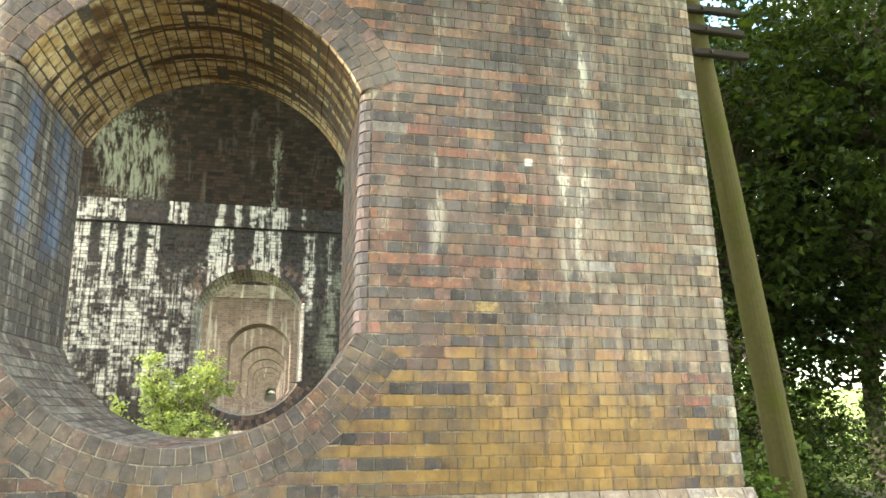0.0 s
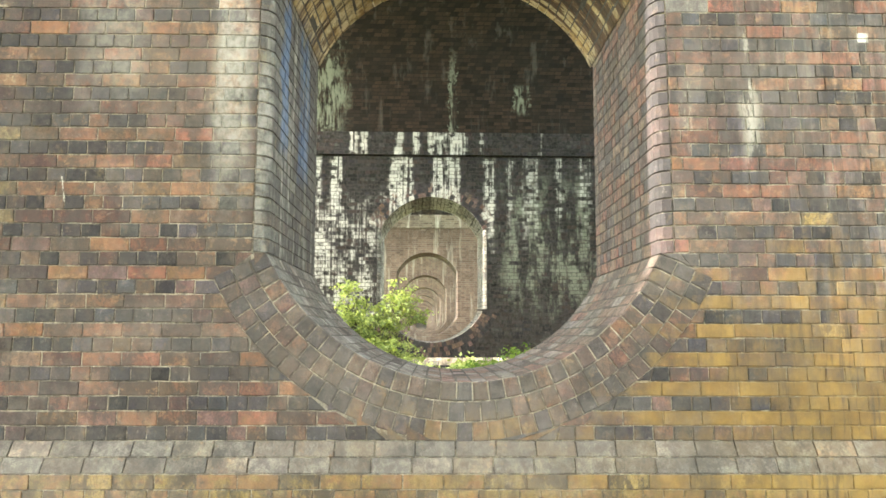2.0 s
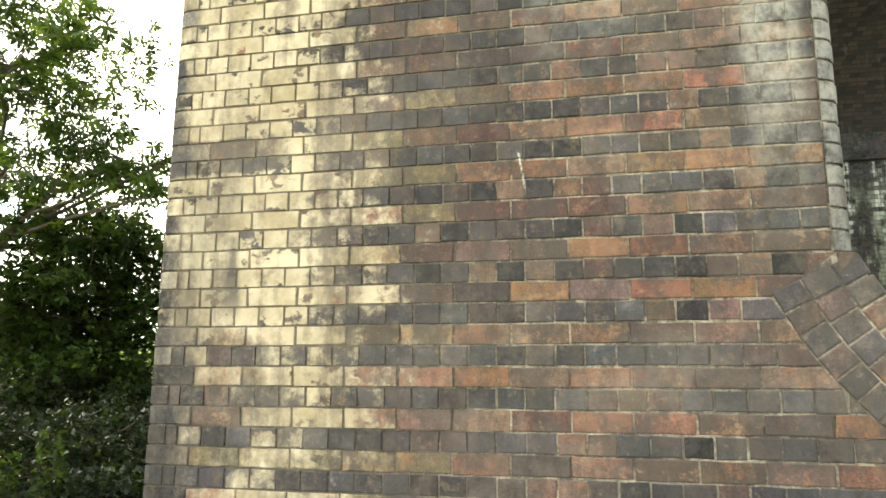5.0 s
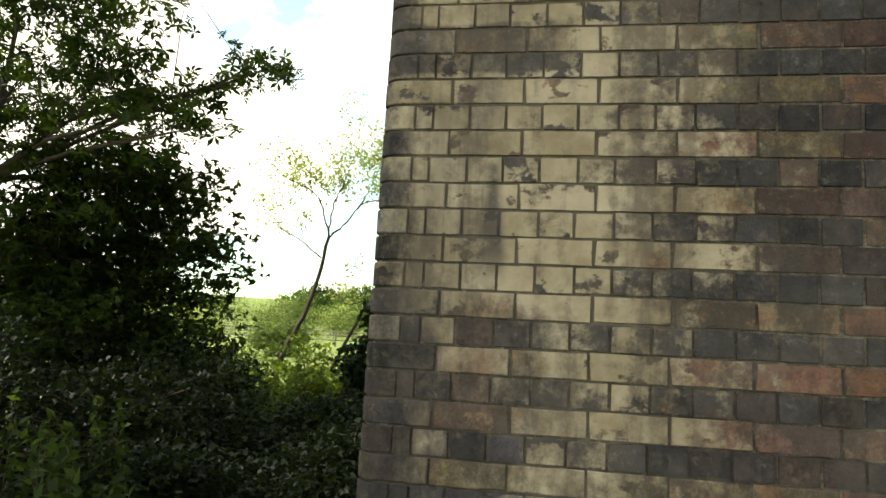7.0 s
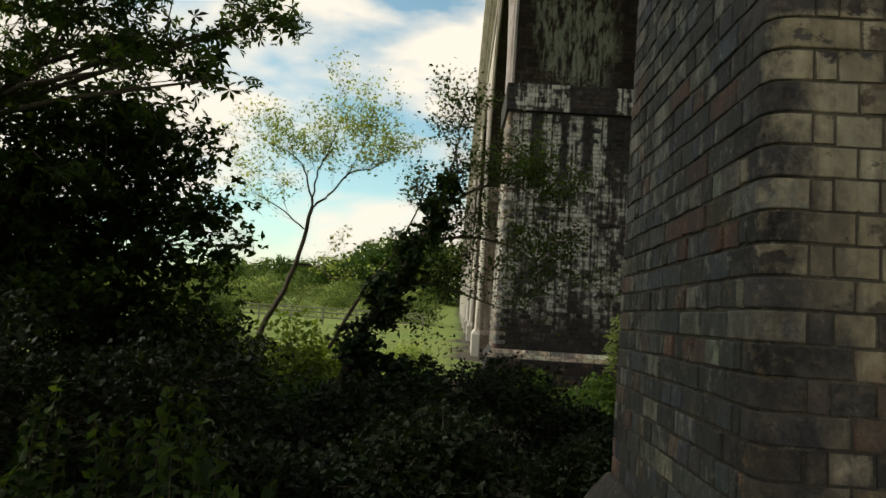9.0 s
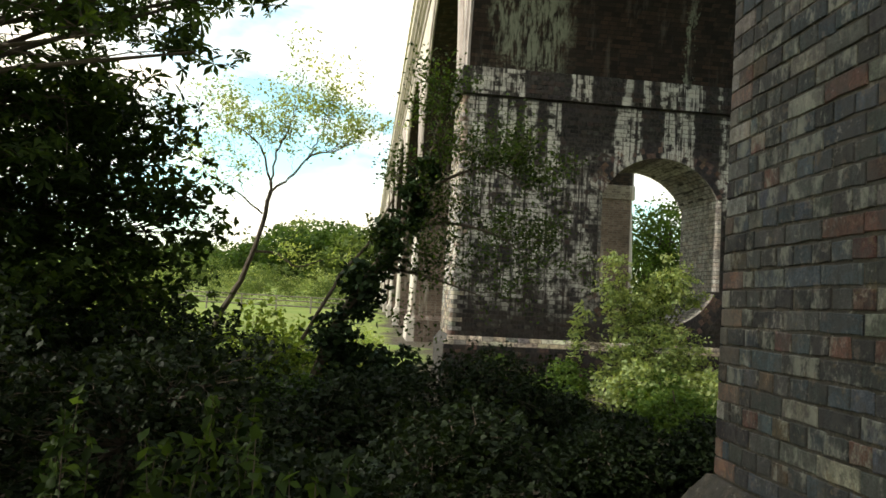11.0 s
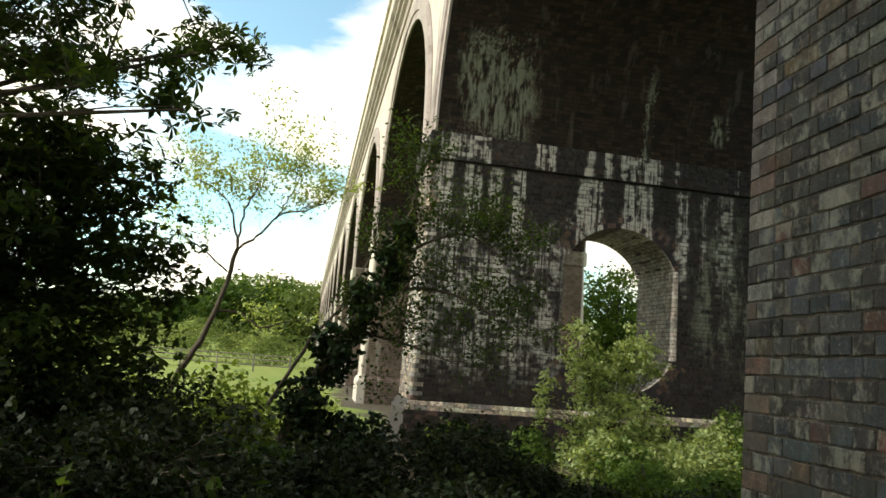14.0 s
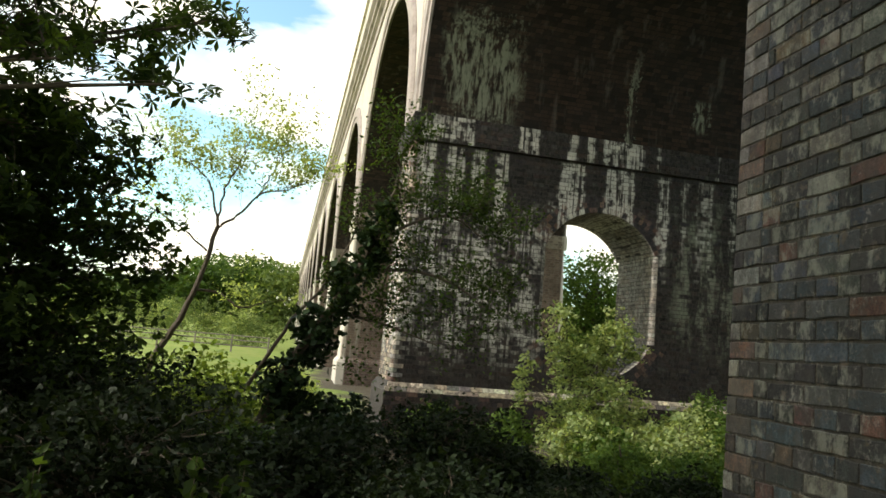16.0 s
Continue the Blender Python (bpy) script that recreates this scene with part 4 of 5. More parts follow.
def arch_span(y):
    """One arch with its spandrels, archivolts, cornices and parapets, from pier back to pier face; y: the pier's face."""
    top = empty("viaduct_arch", (0, y, 0), label="tall semicircular brick viaduct arch with moulded parapet", category="arch", group="viaduct arches")
    yc, n = THICK + AR, 28
    arc = [(yc - AR * math.cos(math.pi * i / n), STRING_HI + AR * math.sin(math.pi * i / n)) for i in range(n + 1)]
    lo, hi = THICK / 2, BAY + THICK / 2
    path = [(lo, STRING_HI)] + arc + [(hi, STRING_HI)]
    up = []
    for yy, zz in path:
        up.append((yy, DECK))
    m = len(path)
    for sx in (-1, 1):
        xo, xi = sx * FACE_X, sx * (FACE_X - 0.6)
        verts = [(xo, a, b) for a, b in path] + [(xo, a, b) for a, b in up] + [(xi, a, b) for a, b in path] + [(xi, a, b) for a, b in up]
        faces = []
        for i in range(m - 1):
            f = [(i, i + 1, m + i + 1, m + i), (2 * m + i + 1, 2 * m + i, 3 * m + i, 3 * m + i + 1)]
            faces += f if sx < 0 else [q[::-1] for q in f]
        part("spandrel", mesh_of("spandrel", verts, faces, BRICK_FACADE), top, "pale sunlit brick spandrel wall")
        rings = []
        for i in range(n + 1):
            q = math.pi * i / n
            c, s = -math.cos(q), math.sin(q)
            prof = [(0.0, AR - 0.001), (0.05, AR - 0.001), (0.05, AR + 0.22), (0.09, AR + 0.24), (0.09, AR + 0.62), (0.03, AR + 0.66), (0.0, AR + 0.66)]
            rings.append([(sx * (FACE_X + d), yc + r * c, STRING_HI + r * s) for d, r in (prof if sx < 0 else prof[::-1])])
        part("archivolt", mesh_of("archivolt", *loft(rings), STONE), top, "pale stepped archivolt of rubbed brick")
        prof = [(0.0, 11.5), (0.06, 11.5), (0.08, 11.72), (0.2, 11.8), (0.2, 11.95), (0.3, 12.0), (0.3, 12.15), (0.42, 12.25), (0.42, 12.4), (-0.05, 12.45), (-0.05, 11.5)]
        rings = [[(sx * (FACE_X + d), yy, z) for d, z in (prof if sx < 0 else prof[::-1])] for yy in (lo, hi)]
        part("cornice", mesh_of("cornice", *loft(rings), STONE), top, "stepped brick cornice below the parapet")
        prof = [(0.36, 12.4), (0.36, 13.35), (0.45, 13.37), (0.45, PARAPET), (-0.1, PARAPET), (-0.1, 12.4)]
        rings = [[(sx * (FACE_X + d), yy, z) for d, z in (prof if sx < 0 else prof[::-1])] for yy in (lo, hi)]
        part("parapet", mesh_of("parapet", *loft(rings), BRICK_FACADE), top)
    verts = [(x, a, b) for x in (-FACE_X + 0.02, FACE_X - 0.02) for a, b in path] + [(x, a, DECK) for x in (-FACE_X + 0.02, FACE_X - 0.02) for a, b in path]
    faces = [(i, i + 1, m + i + 1, m + i) for i in range(m - 1)]
    part("vault", mesh_of("vault", verts, faces, BRICK_VAULT_SHADED), top, "dark brick barrel vault, the shade under the arch put into its colour")
    part("deck", box_mesh("deck", -4.0, 4.0, lo, hi, DECK, DECK + 0.5, STONE, 0), top)
    return top


first_far = far_pier(2 * BAY)
for k in [-2, -1] + list(range(3, 17)):
    copy_thing(first_far, pose(0, k * BAY, 0))
first_arch = arch_span(0)
for k in [-2, -1] + list(range(1, 17)):
    copy_thing(first_arch, pose(0, k * BAY, 0))


def ring_tone(xm, sign):
    if sign < 0 and xm > 0.15 and rng.random() < 0.3:
        return pick((BROWN, PURPLE), (2, 3))
    return blend(pick((BLUE, PURPLE, DARK, BROWN), (5, 4, 3, 2)), (0.095, 0.076, 0.072), 0.35)


def reveal_tone(side, depth, v, nose):
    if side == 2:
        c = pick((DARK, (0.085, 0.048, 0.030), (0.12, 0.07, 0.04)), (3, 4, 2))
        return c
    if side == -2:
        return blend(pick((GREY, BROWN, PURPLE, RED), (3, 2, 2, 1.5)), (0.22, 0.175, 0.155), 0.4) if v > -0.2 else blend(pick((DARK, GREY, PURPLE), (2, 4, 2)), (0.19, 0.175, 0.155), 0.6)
    if side == -1:
        return blend(pick((BLUE, GREY, DARK, BROWN), (4, 3, 2, 1)), (0.10, 0.096, 0.090), 0.65)
    if nose:
        return blend(pick((BLUE, PURPLE, DARK), (4, 3, 2)), (0.062, 0.052, 0.054), 0.6)
    return blend(pick((RED, PURPLE, BLUE, BROWN), (4, 3, 3, 2)), (0.20, 0.155, 0.14), 0.3)


def end_tone(u, z, header):
    pale = smooth(noise.noise(Vector((u * 1.6, z * 1.1, 4.0))) + 0.2 * (0.8 - u), -0.1, 0.4)
    if rng.random() < pale * 0.45:
        return pick(((0.20, 0.19, 0.15), (0.15, 0.145, 0.12), (0.11, 0.11, 0.095)), (2, 4, 3))
    return pick(((0.058, 0.060, 0.060), (0.034, 0.035, 0.036), (0.052, 0.062, 0.076), (0.095, 0.050, 0.042), (0.10, 0.075, 0.05)), (4, 6, 3.5, 1.4, 0.8))


def near_pier():
    top = empty("viaduct_pier", (0, 0, 0), label="near brick viaduct pier, multicoloured and lime-stained, with a round-ended opening", category="pier", group="viaduct piers")
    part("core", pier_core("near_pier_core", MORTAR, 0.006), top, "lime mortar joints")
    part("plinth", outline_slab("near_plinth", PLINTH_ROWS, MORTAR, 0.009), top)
    part("string_course", outline_slab("near_string", STRING_ROWS, STONE), top)
    pieces = []
    b = Bricks()
    lay_front(b, 0.0, front_tone, lambda x, z: x < -2.55 and 0.3 < z < 2.45, pieces, 2)
    part("face_bricks", b.mesh("face_bricks", BRICK), top, "red, blue and ochre face bricks in English bond", kind="stuff")
    b = Bricks()
    lay_corner(b, 0.0, -1, lambda x, z, h: pick((GREY, DARK, BLUE), (1.5, 4, 3)))
    lay_corner(b, 0.0, 1, lambda x, z, h: pick((BUFF, GREY, BROWN), (3, 3, 2)))
    lay_corner(b, 0.0, -1, lambda x, z, h: pick((GREY, DARK, PURPLE), (3, 3, 2)), back=True)
    part("corner_bricks", b.mesh("corner_bricks", BRICK), top, "rounded bullnose corner bricks", kind="stuff")
    b = Bricks()
    lay_end(b, 0.0, -1, end_tone)
    part("end_bricks", b.mesh("end_bricks", BRICK_END), top, "grey weathered bricks of the pier's end", kind="stuff")
    b = Bricks()
    lay_ring(b, 0.0, ring_tone)
    c = Bricks()
    lay_plinth(c, 0.0, lambda x, row: (blend(pick((GREY, BUFF, BLUE), (4, 2, 2)), (0.15, 0.135, 0.115), 0.75) if row < 2 else blend(pick((OCHRE, BROWN), (2, 3)), (0.20, 0.15, 0.062), 0.75)))
    part("plinth_bricks", c.mesh("plinth_bricks", BRICK), top, "splayed grey plinth bricks over ochre courses", kind="stuff")
    part("voussoir_ring", b.mesh("voussoirs", BRICK), top, "three rings of dark brick voussoirs", kind="stuff")
    b = Bricks()
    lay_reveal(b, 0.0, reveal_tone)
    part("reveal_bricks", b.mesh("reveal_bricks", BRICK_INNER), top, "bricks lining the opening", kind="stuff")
    return top, pieces


def next_pier():
    top = empty("viaduct_pier", (0, BAY, 0), label="sooty brick viaduct pier streaked white with lime below its string course", category="pier", group="viaduct piers")
    part("core", pier_core("next_pier_core", MORTAR_DARK, 0.006), top, "dark mortar joints")
    part("plinth", outline_slab("next_plinth", PLINTH_ROWS, MORTAR_DARK, 0.009), top)
    part("string_course", outline_slab("next_string", STRING_ROWS, MORTAR_DARK, 0.012), top)
    b = Bricks()
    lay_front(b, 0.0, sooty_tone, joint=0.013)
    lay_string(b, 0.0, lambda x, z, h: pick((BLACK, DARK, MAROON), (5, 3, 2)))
    # sun on the two splayed courses is put into their pale tones
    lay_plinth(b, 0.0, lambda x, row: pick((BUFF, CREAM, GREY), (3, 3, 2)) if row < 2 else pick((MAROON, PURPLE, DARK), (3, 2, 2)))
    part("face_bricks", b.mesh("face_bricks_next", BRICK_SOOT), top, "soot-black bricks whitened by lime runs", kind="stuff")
    b = Bricks()
    # left end pale, right end dark: sun and shade put into the tones
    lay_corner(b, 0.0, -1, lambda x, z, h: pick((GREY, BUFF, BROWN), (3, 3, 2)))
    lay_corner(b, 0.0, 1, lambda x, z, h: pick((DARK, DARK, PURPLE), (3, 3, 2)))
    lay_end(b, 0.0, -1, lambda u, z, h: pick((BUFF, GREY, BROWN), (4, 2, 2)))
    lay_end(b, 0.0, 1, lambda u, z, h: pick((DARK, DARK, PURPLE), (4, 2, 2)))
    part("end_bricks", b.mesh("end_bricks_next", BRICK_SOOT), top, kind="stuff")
    b = Bricks()
    lay_ring(b, 0.0, lambda x, s: pick((DARK, PURPLE, BROWN), (4, 2, 2)))
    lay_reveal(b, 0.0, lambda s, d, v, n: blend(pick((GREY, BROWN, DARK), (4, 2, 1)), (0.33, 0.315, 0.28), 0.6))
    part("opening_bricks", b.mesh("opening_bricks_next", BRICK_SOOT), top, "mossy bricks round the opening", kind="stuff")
    return top


near, near_pieces = near_pier()
near.rotation_euler = (-0.0108, 0, -0.0198)      # stands a little askew
next_pier()


def lay_pieces():
    """The bricks nearest the path, each one an object on one of a few shared meshes."""
    shapes = []
    for k in range(10):
        b = Bricks()
        b.verts += [(0, 0, 0)] * (k * 9)
        j = [rng.uniform(-0.012, 0.012) for _ in range(8)]
        b.lay(lambda u, v, d: (u, -d, v), ((-0.5 + j[0] * 0.4, -0.5 + j[1]), (0.5 + j[2] * 0.4, -0.5 + j[3]), (0.5 + j[4] * 0.4, 0.5 + j[5]), (-0.5 + j[6] * 0.4, 0.5 + j[7])), (0, 0, 0), soft=0.012, proud=0.0, steps=4, rough=0.028)
        shapes.append(mesh_of("brick", b.verts[k * 9:], [tuple(i - k * 9 for i in f) for f in b.faces], BRICK_PIECE))
    for n, (quad, tone, out) in enumerate(near_pieces):
        us, vs = [q[0] for q in quad], [q[1] for q in quad]
        ob = new("brick", shapes[rng.randrange(10)])
        ob.location = (sum(us) / 4, -out, sum(vs) / 4)
        ob.scale = ((us[1] + us[2] - us[0] - us[3]) / 2, 1.0, (vs[2] + vs[3] - vs[0] - vs[1]) / 2)
        ob.color = (*tone, 1)
        ob.parent = near


# ---- ground ----
def ground_z(x, y):
    z = GROUND + 0.10 * noise.noise(Vector((x * 0.25, y * 0.25, 0))) + 0.05 * noise.noise(Vector((x, y, 4)))
    z += smooth(math.hypot(x, y - 20), 50, 420) * 16 * (0.55 + 0.6 * noise.noise(Vector((x * 0.004, y * 0.004, 2))))
    return z + 4.0 * math.exp(-((x + 22) / 30) ** 2 - ((y - 200) / 55) ** 2)


def ground_sheet():
    xs = np.concatenate([np.linspace(-900, -60, 26), np.linspace(-50, 50, 90), np.linspace(60, 900, 26)])
    ys = np.concatenate([np.linspace(-400, -40, 8), np.linspace(-30, 70, 90), np.linspace(78, 330, 30), np.linspace(380, 1500, 12)])
    verts = [(x, y, ground_z(x, y)) for y in ys for x in xs]
    n = len(xs)
    faces = [(j * n + i, j * n + i + 1, (j + 1) * n + i + 1, (j + 1) * n + i) for j in range(len(ys) - 1) for i in range(n - 1)]
    ob = new("ground", mesh_of("ground", verts, faces, GRASS))
    for p in ob.data.polygons:
        p.use_smooth = True
    return tagged(ob, label="sunlit green meadow and rough ground", category="ground", kind="structure")


ground_sheet()


# ---- plants ----
def leaf_mesh(name, centres, size, mat, seed, wide=0.30, droop=0.3, lobes=1):
    """Many small pointed leaves, each folded along its rib, at the given places; lobes: blades that share one stalk."""
    r = np.random.default_rng(seed)
    c = np.asarray(centres, float)
    n = len(c)
    d = r.normal(size=(n, 3))
    d[:, 2] = d[:, 2] * 0.6 - droop
    d /= np.linalg.norm(d, axis=1)[:, None]
    w = np.cross(d, r.normal(size=(n, 3)) * 0.6 + np.array([0, 0, 1.0]))
    w /= np.linalg.norm(w, axis=1)[:, None]
    up = np.cross(w, d)
    s = size * r.uniform(0.55, 1.35, (n, 1))
    base = c - d * s * 0.5
    rows = [base]
    for k in range(lobes):
        q = (k - (lobes - 1) / 2) * 0.95
        e, f = d * math.cos(q) + w * math.sin(q), w * math.cos(q) - d * math.sin(q)
        long = s * (1.0 if abs(q) < 0.1 or lobes == 1 else 0.82)
        rows += [base + e * long * 0.58 + f * long * wide + up * long * 0.08, base + e * long - up * long * 0.06, base + e * long * 0.58 - f * long * wide + up * long * 0.08]
    m = len(rows)
    verts = np.stack(rows, 1).reshape(-1, 3)
    pattern = np.concatenate([[0, 1 + 3 * k, 2 + 3 * k, 0, 2 + 3 * k, 3 + 3 * k] for k in range(lobes)])
    me = bpy.data.meshes.new(name)
    me.vertices.add(m * n)
    me.vertices.foreach_set("co", verts.ravel())
    tri = np.arange(n)[:, None] * m + pattern
    me.loops.add(6 * lobes * n)
    me.loops.foreach_set("vertex_index", tri.ravel().astype(np.int32))
    me.polygons.add(2 * lobes * n)
    me.polygons.foreach_set("loop_start", np.arange(0, 6 * lobes * n, 3, dtype=np.int32))
    me.update(calc_edges=True)
    me.materials.append(mat)
    return me


def clumps(blobs, count, per, spread, seed):
    """Twig ends inside ellipsoids, and leaf places strung round them."""
    r = np.random.default_rng(seed)
    size = np.array([b[3] * b[4] * b[5] for b in blobs]) ** 0.67
    which = r.choice(len(blobs), count, p=size / size.sum())
    d = r.normal(size=(count, 3))
    d /= np.linalg.norm(d, axis=1)[:, None]
    rad = r.uniform(0.15, 1.0, (count, 1)) ** 0.55
    b = np.array(blobs)
    ends = b[which, :3] + d * rad * b[which, 3:6]
    along = r.normal(size=(count, 3)) * np.array([1, 1, 0.35])
    along /= np.linalg.norm(along, axis=1)[:, None]
    k = r.uniform(-1, 1, (count * per, 1))
    leaves = np.repeat(ends, per, axis=0) + np.repeat(along, per, axis=0) * k * spread * 1.6 + r.normal(size=(count * per, 3)) * spread * np.array([0.5, 0.5, 0.35])
    return ends, leaves


def tree(name, base, trunk, blobs, count, per, leaf, mat, seed, label, category="tree", girth=0.16, spread=0.22, twigs=0.5, bark=None, wide=0.30, lobes=1):
    """trunk: places from the foot up, in metres from base; blobs: (x, y, z, rx, ry, rz) from base."""
    bark = bark or BARK
    top = empty(name, base, label=label, category=category)
    ends, leaves = clumps(blobs, count, per, spread, seed)
    r = random.Random(seed)
    pieces = [tube(trunk, [girth * (1 - 0.75 * i / (len(trunk) - 1)) for i in range(len(trunk))], 9)]
    tr = [Vector(p) for p in trunk]
    limbs = {}
    for b in blobs:
        c = Vector(b[:3])
        start = min(tr[1:], key=lambda p: (p - c).length + (2 if p.z > c.z else 0))
        mid = (start + c) / 2 + Vector((r.uniform(-0.2, 0.2), r.uniform(-0.2, 0.2), r.uniform(0, 0.3))) * min(1, b[3])
        pieces.append(tube([start, mid, c], [girth * 0.4, girth * 0.25, girth * 0.1], 6))
        limbs[b] = (start, mid, c)
    part("trunk", mesh_of("trunk", *join(pieces), bark), top)
    tw = []
    for k, e in enumerate(ends):
        if r.random() > twigs:
            continue
        e = Vector(e)
        b = min(blobs, key=lambda b: (Vector(b[:3]) - e).length)
        foot, mid, tip = limbs[b]
        q = r.uniform(0.2, 1.0)
        s = foot.lerp(mid, q * 2) if q < 0.5 else mid.lerp(tip, q * 2 - 1)
        m = s.lerp(e, 0.55) + Vector((r.uniform(-0.1, 0.1), r.uniform(-0.1, 0.1), r.uniform(-0.05, 0.15))) * min(1, b[3])
        tw.append(tube([s, m, e], [girth * 0.08 + 0.003, 0.006, 0.002], 4))
    if tw:
        part("twig_growth", mesh_of("twig_growth", *join(tw), bark), top, kind="stuff")
    part("crown", leaf_mesh("crown", leaves, leaf, mat, seed, wide, 0.3, lobes), top, kind="stuff")
    return top


def eased(points, n=5):
    """A smooth line through the given places."""
    p = [Vector(q) for q in points]
    p = [p[0] * 2 - p[1]] + p + [p[-1] * 2 - p[-2]]
    out = []
    for i in range(1, len(p) - 2):
        for k in range(n):
            t = k / n
            out.append(0.5 * (2 * p[i] + (p[i + 1] - p[i - 1]) * t + (2 * p[i - 1] - 5 * p[i] + 4 * p[i + 1] - p[i + 2]) * t * t + (3 * p[i] - p[i - 1] - 3 * p[i + 1] + p[i + 2]) * t ** 3))
    return out + [p[-2]]


def limbed_tree(name, base, limbs, leaf, per, mat, seed, label, spread=0.1, wide=0.3, ivy=None):
    """A tree with known limbs; limbs: (places, thick radius, thin radius, shoots, shoot length, where shoots begin)."""
    r = random.Random(seed)
    o = Vector(base)
    top = empty(name, base, label=label, category="tree")
    fine, leaves = [], []

    def grow(p, d, length, radius, level):
        pts, way = [p], d
        for k in range(4):
            way = (way + Vector((r.uniform(-0.3, 0.3), r.uniform(-0.3, 0.3), r.uniform(-0.16, 0.26)))).normalized()
            pts.append(pts[-1] + way * (length / 4))
        fine.append(tube(pts, [radius * (1 - 0.15 * k) for k in range(5)], 4))
        for q in pts[2:] if level else pts[1:]:
            for _ in range(per):
                leaves.append(q + Vector((r.gauss(0, spread), r.gauss(0, spread), r.gauss(0, spread * 0.8))))
        if level:
            for k in range(4):
                side = Vector((r.uniform(-1, 1), r.uniform(-1, 1), r.uniform(-0.5, 0.9)))
                grow(pts[r.choice((1, 2, 3, 4))], (way + side * 0.9).normalized(), length * r.uniform(0.45, 0.75), radius * 0.55, level - 1)

    for places, thick, thin, shoots, length, begin in limbs:
        pts = [q - o for q in eased(places)]
        pts = [q + Vector((r.gauss(0, 0.012), r.gauss(0, 0.012), 0)) if 0 < i < len(pts) - 1 else q for i, q in enumerate(pts)]
        n = len(pts) - 1
        part("limb", mesh_of("limb", *tube(pts, [thick + (thin - thick) * i / n for i in range(n + 1)], 8), BARK), top)
        for _ in range(shoots):
            i = r.randint(int(begin * n), n - 1)
            way = (pts[i + 1] - pts[i]).normalized()
            side = Vector((r.uniform(-1, 1), r.uniform(-1, 1), r.uniform(-0.2, 1)))
            grow(pts[i], (way * 0.8 + side * 0.8).normalized(), length * r.uniform(0.6, 1.2), thin * 0.55, 2)
    part("twig_growth", mesh_of("twig_growth", *join(fine), BARK), top, kind="stuff")
    part("crown", leaf_mesh("crown", leaves, leaf, mat, seed, wide), top, kind="stuff")
    if ivy:
        ends, clad = clumps([(b[0] - o.x, b[1] - o.y, b[2] - o.z, *b[3:]) for b in ivy[0]], ivy[1], 10, 0.08, seed)
        part("ivy", leaf_mesh("ivy", clad, 0.095, LEAF_IVY, seed + 1, 0.42), top, "dark climbing ivy", kind="stuff")
    return top


def tall_nettle(x, y, h, seed):
    """Leafy upright stalks with toothed leaves in pairs."""
    r = random.Random(seed)
    top = empty("tall_nettle", (x, y, ground_z(x, y)), label="tall shaded nettle stalks with paired leaves beside the path", category="plant", group="nettles by the path")
    stems, leaves = [], []
    for k in range(5):
        f = Vector((r.uniform(-0.18, 0.18), r.uniform(-0.18, 0.18), 0))
        tip = f + Vector((r.uniform(-0.12, 0.2), r.uniform(-0.1, 0.1), h * r.uniform(0.75, 1.0)))
        line = eased([f, (f + tip) / 2 + Vector((r.uniform(-0.03, 0.03), 0, 0)), tip])
        stems.append(tube(line, [0.006 - 0.0004 * i for i in range(len(line))], 5))
        for j in range(26):
            q = j / 25
            c = f.lerp(tip, 0.2 + 0.8 * q)
            w = 0.10 * (1.15 - q)
            for a in (0, math.pi):
                b = a + j * 1.57 + r.uniform(-0.3, 0.3)
                leaves.append(c + Vector((math.cos(b) * w, math.sin(b) * w, r.uniform(-0.03, 0.01))))
    part("stem", mesh_of("stem", *join(stems), BARK), top, kind="stuff")
    part("foliage", leaf_mesh("foliage", leaves, 0.085, LEAF_BOUGH_SHADED, seed, 0.26, 0.5), top, kind="stuff")
    return top


def bush(name, base, blobs, count, per, leaf, mat, seed, label, spread=0.16, category="bush", lobes=1):
    stems = [(0, 0, 0), (0.05, 0.02, 0.3), (0.0, 0.05, 0.6)]
    return tree(name, base, stems, blobs, count, per, leaf, mat, seed, label, category, 0.03, spread, 0.25, lobes=lobes)


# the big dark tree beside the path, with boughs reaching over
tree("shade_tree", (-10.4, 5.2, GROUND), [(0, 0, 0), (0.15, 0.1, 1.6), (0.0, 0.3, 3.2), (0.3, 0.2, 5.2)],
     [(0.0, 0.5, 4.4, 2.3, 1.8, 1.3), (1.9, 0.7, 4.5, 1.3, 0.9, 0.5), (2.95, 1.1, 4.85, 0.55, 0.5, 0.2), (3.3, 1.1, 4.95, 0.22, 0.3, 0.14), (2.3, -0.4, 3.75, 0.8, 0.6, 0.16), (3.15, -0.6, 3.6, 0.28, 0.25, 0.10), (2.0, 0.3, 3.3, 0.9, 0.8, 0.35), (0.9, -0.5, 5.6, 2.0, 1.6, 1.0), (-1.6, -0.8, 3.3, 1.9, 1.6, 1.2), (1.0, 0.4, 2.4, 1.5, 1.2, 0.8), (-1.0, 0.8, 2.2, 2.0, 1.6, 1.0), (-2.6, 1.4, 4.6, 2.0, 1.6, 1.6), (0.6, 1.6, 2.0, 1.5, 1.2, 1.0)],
     880, 10, 0.14, LEAF_BOUGH_SHADED, 11, "dark shaded chestnut tree with long drooping boughs of fingered leaves", girth=0.1, wide=0.19, spread=0.19, lobes=5)
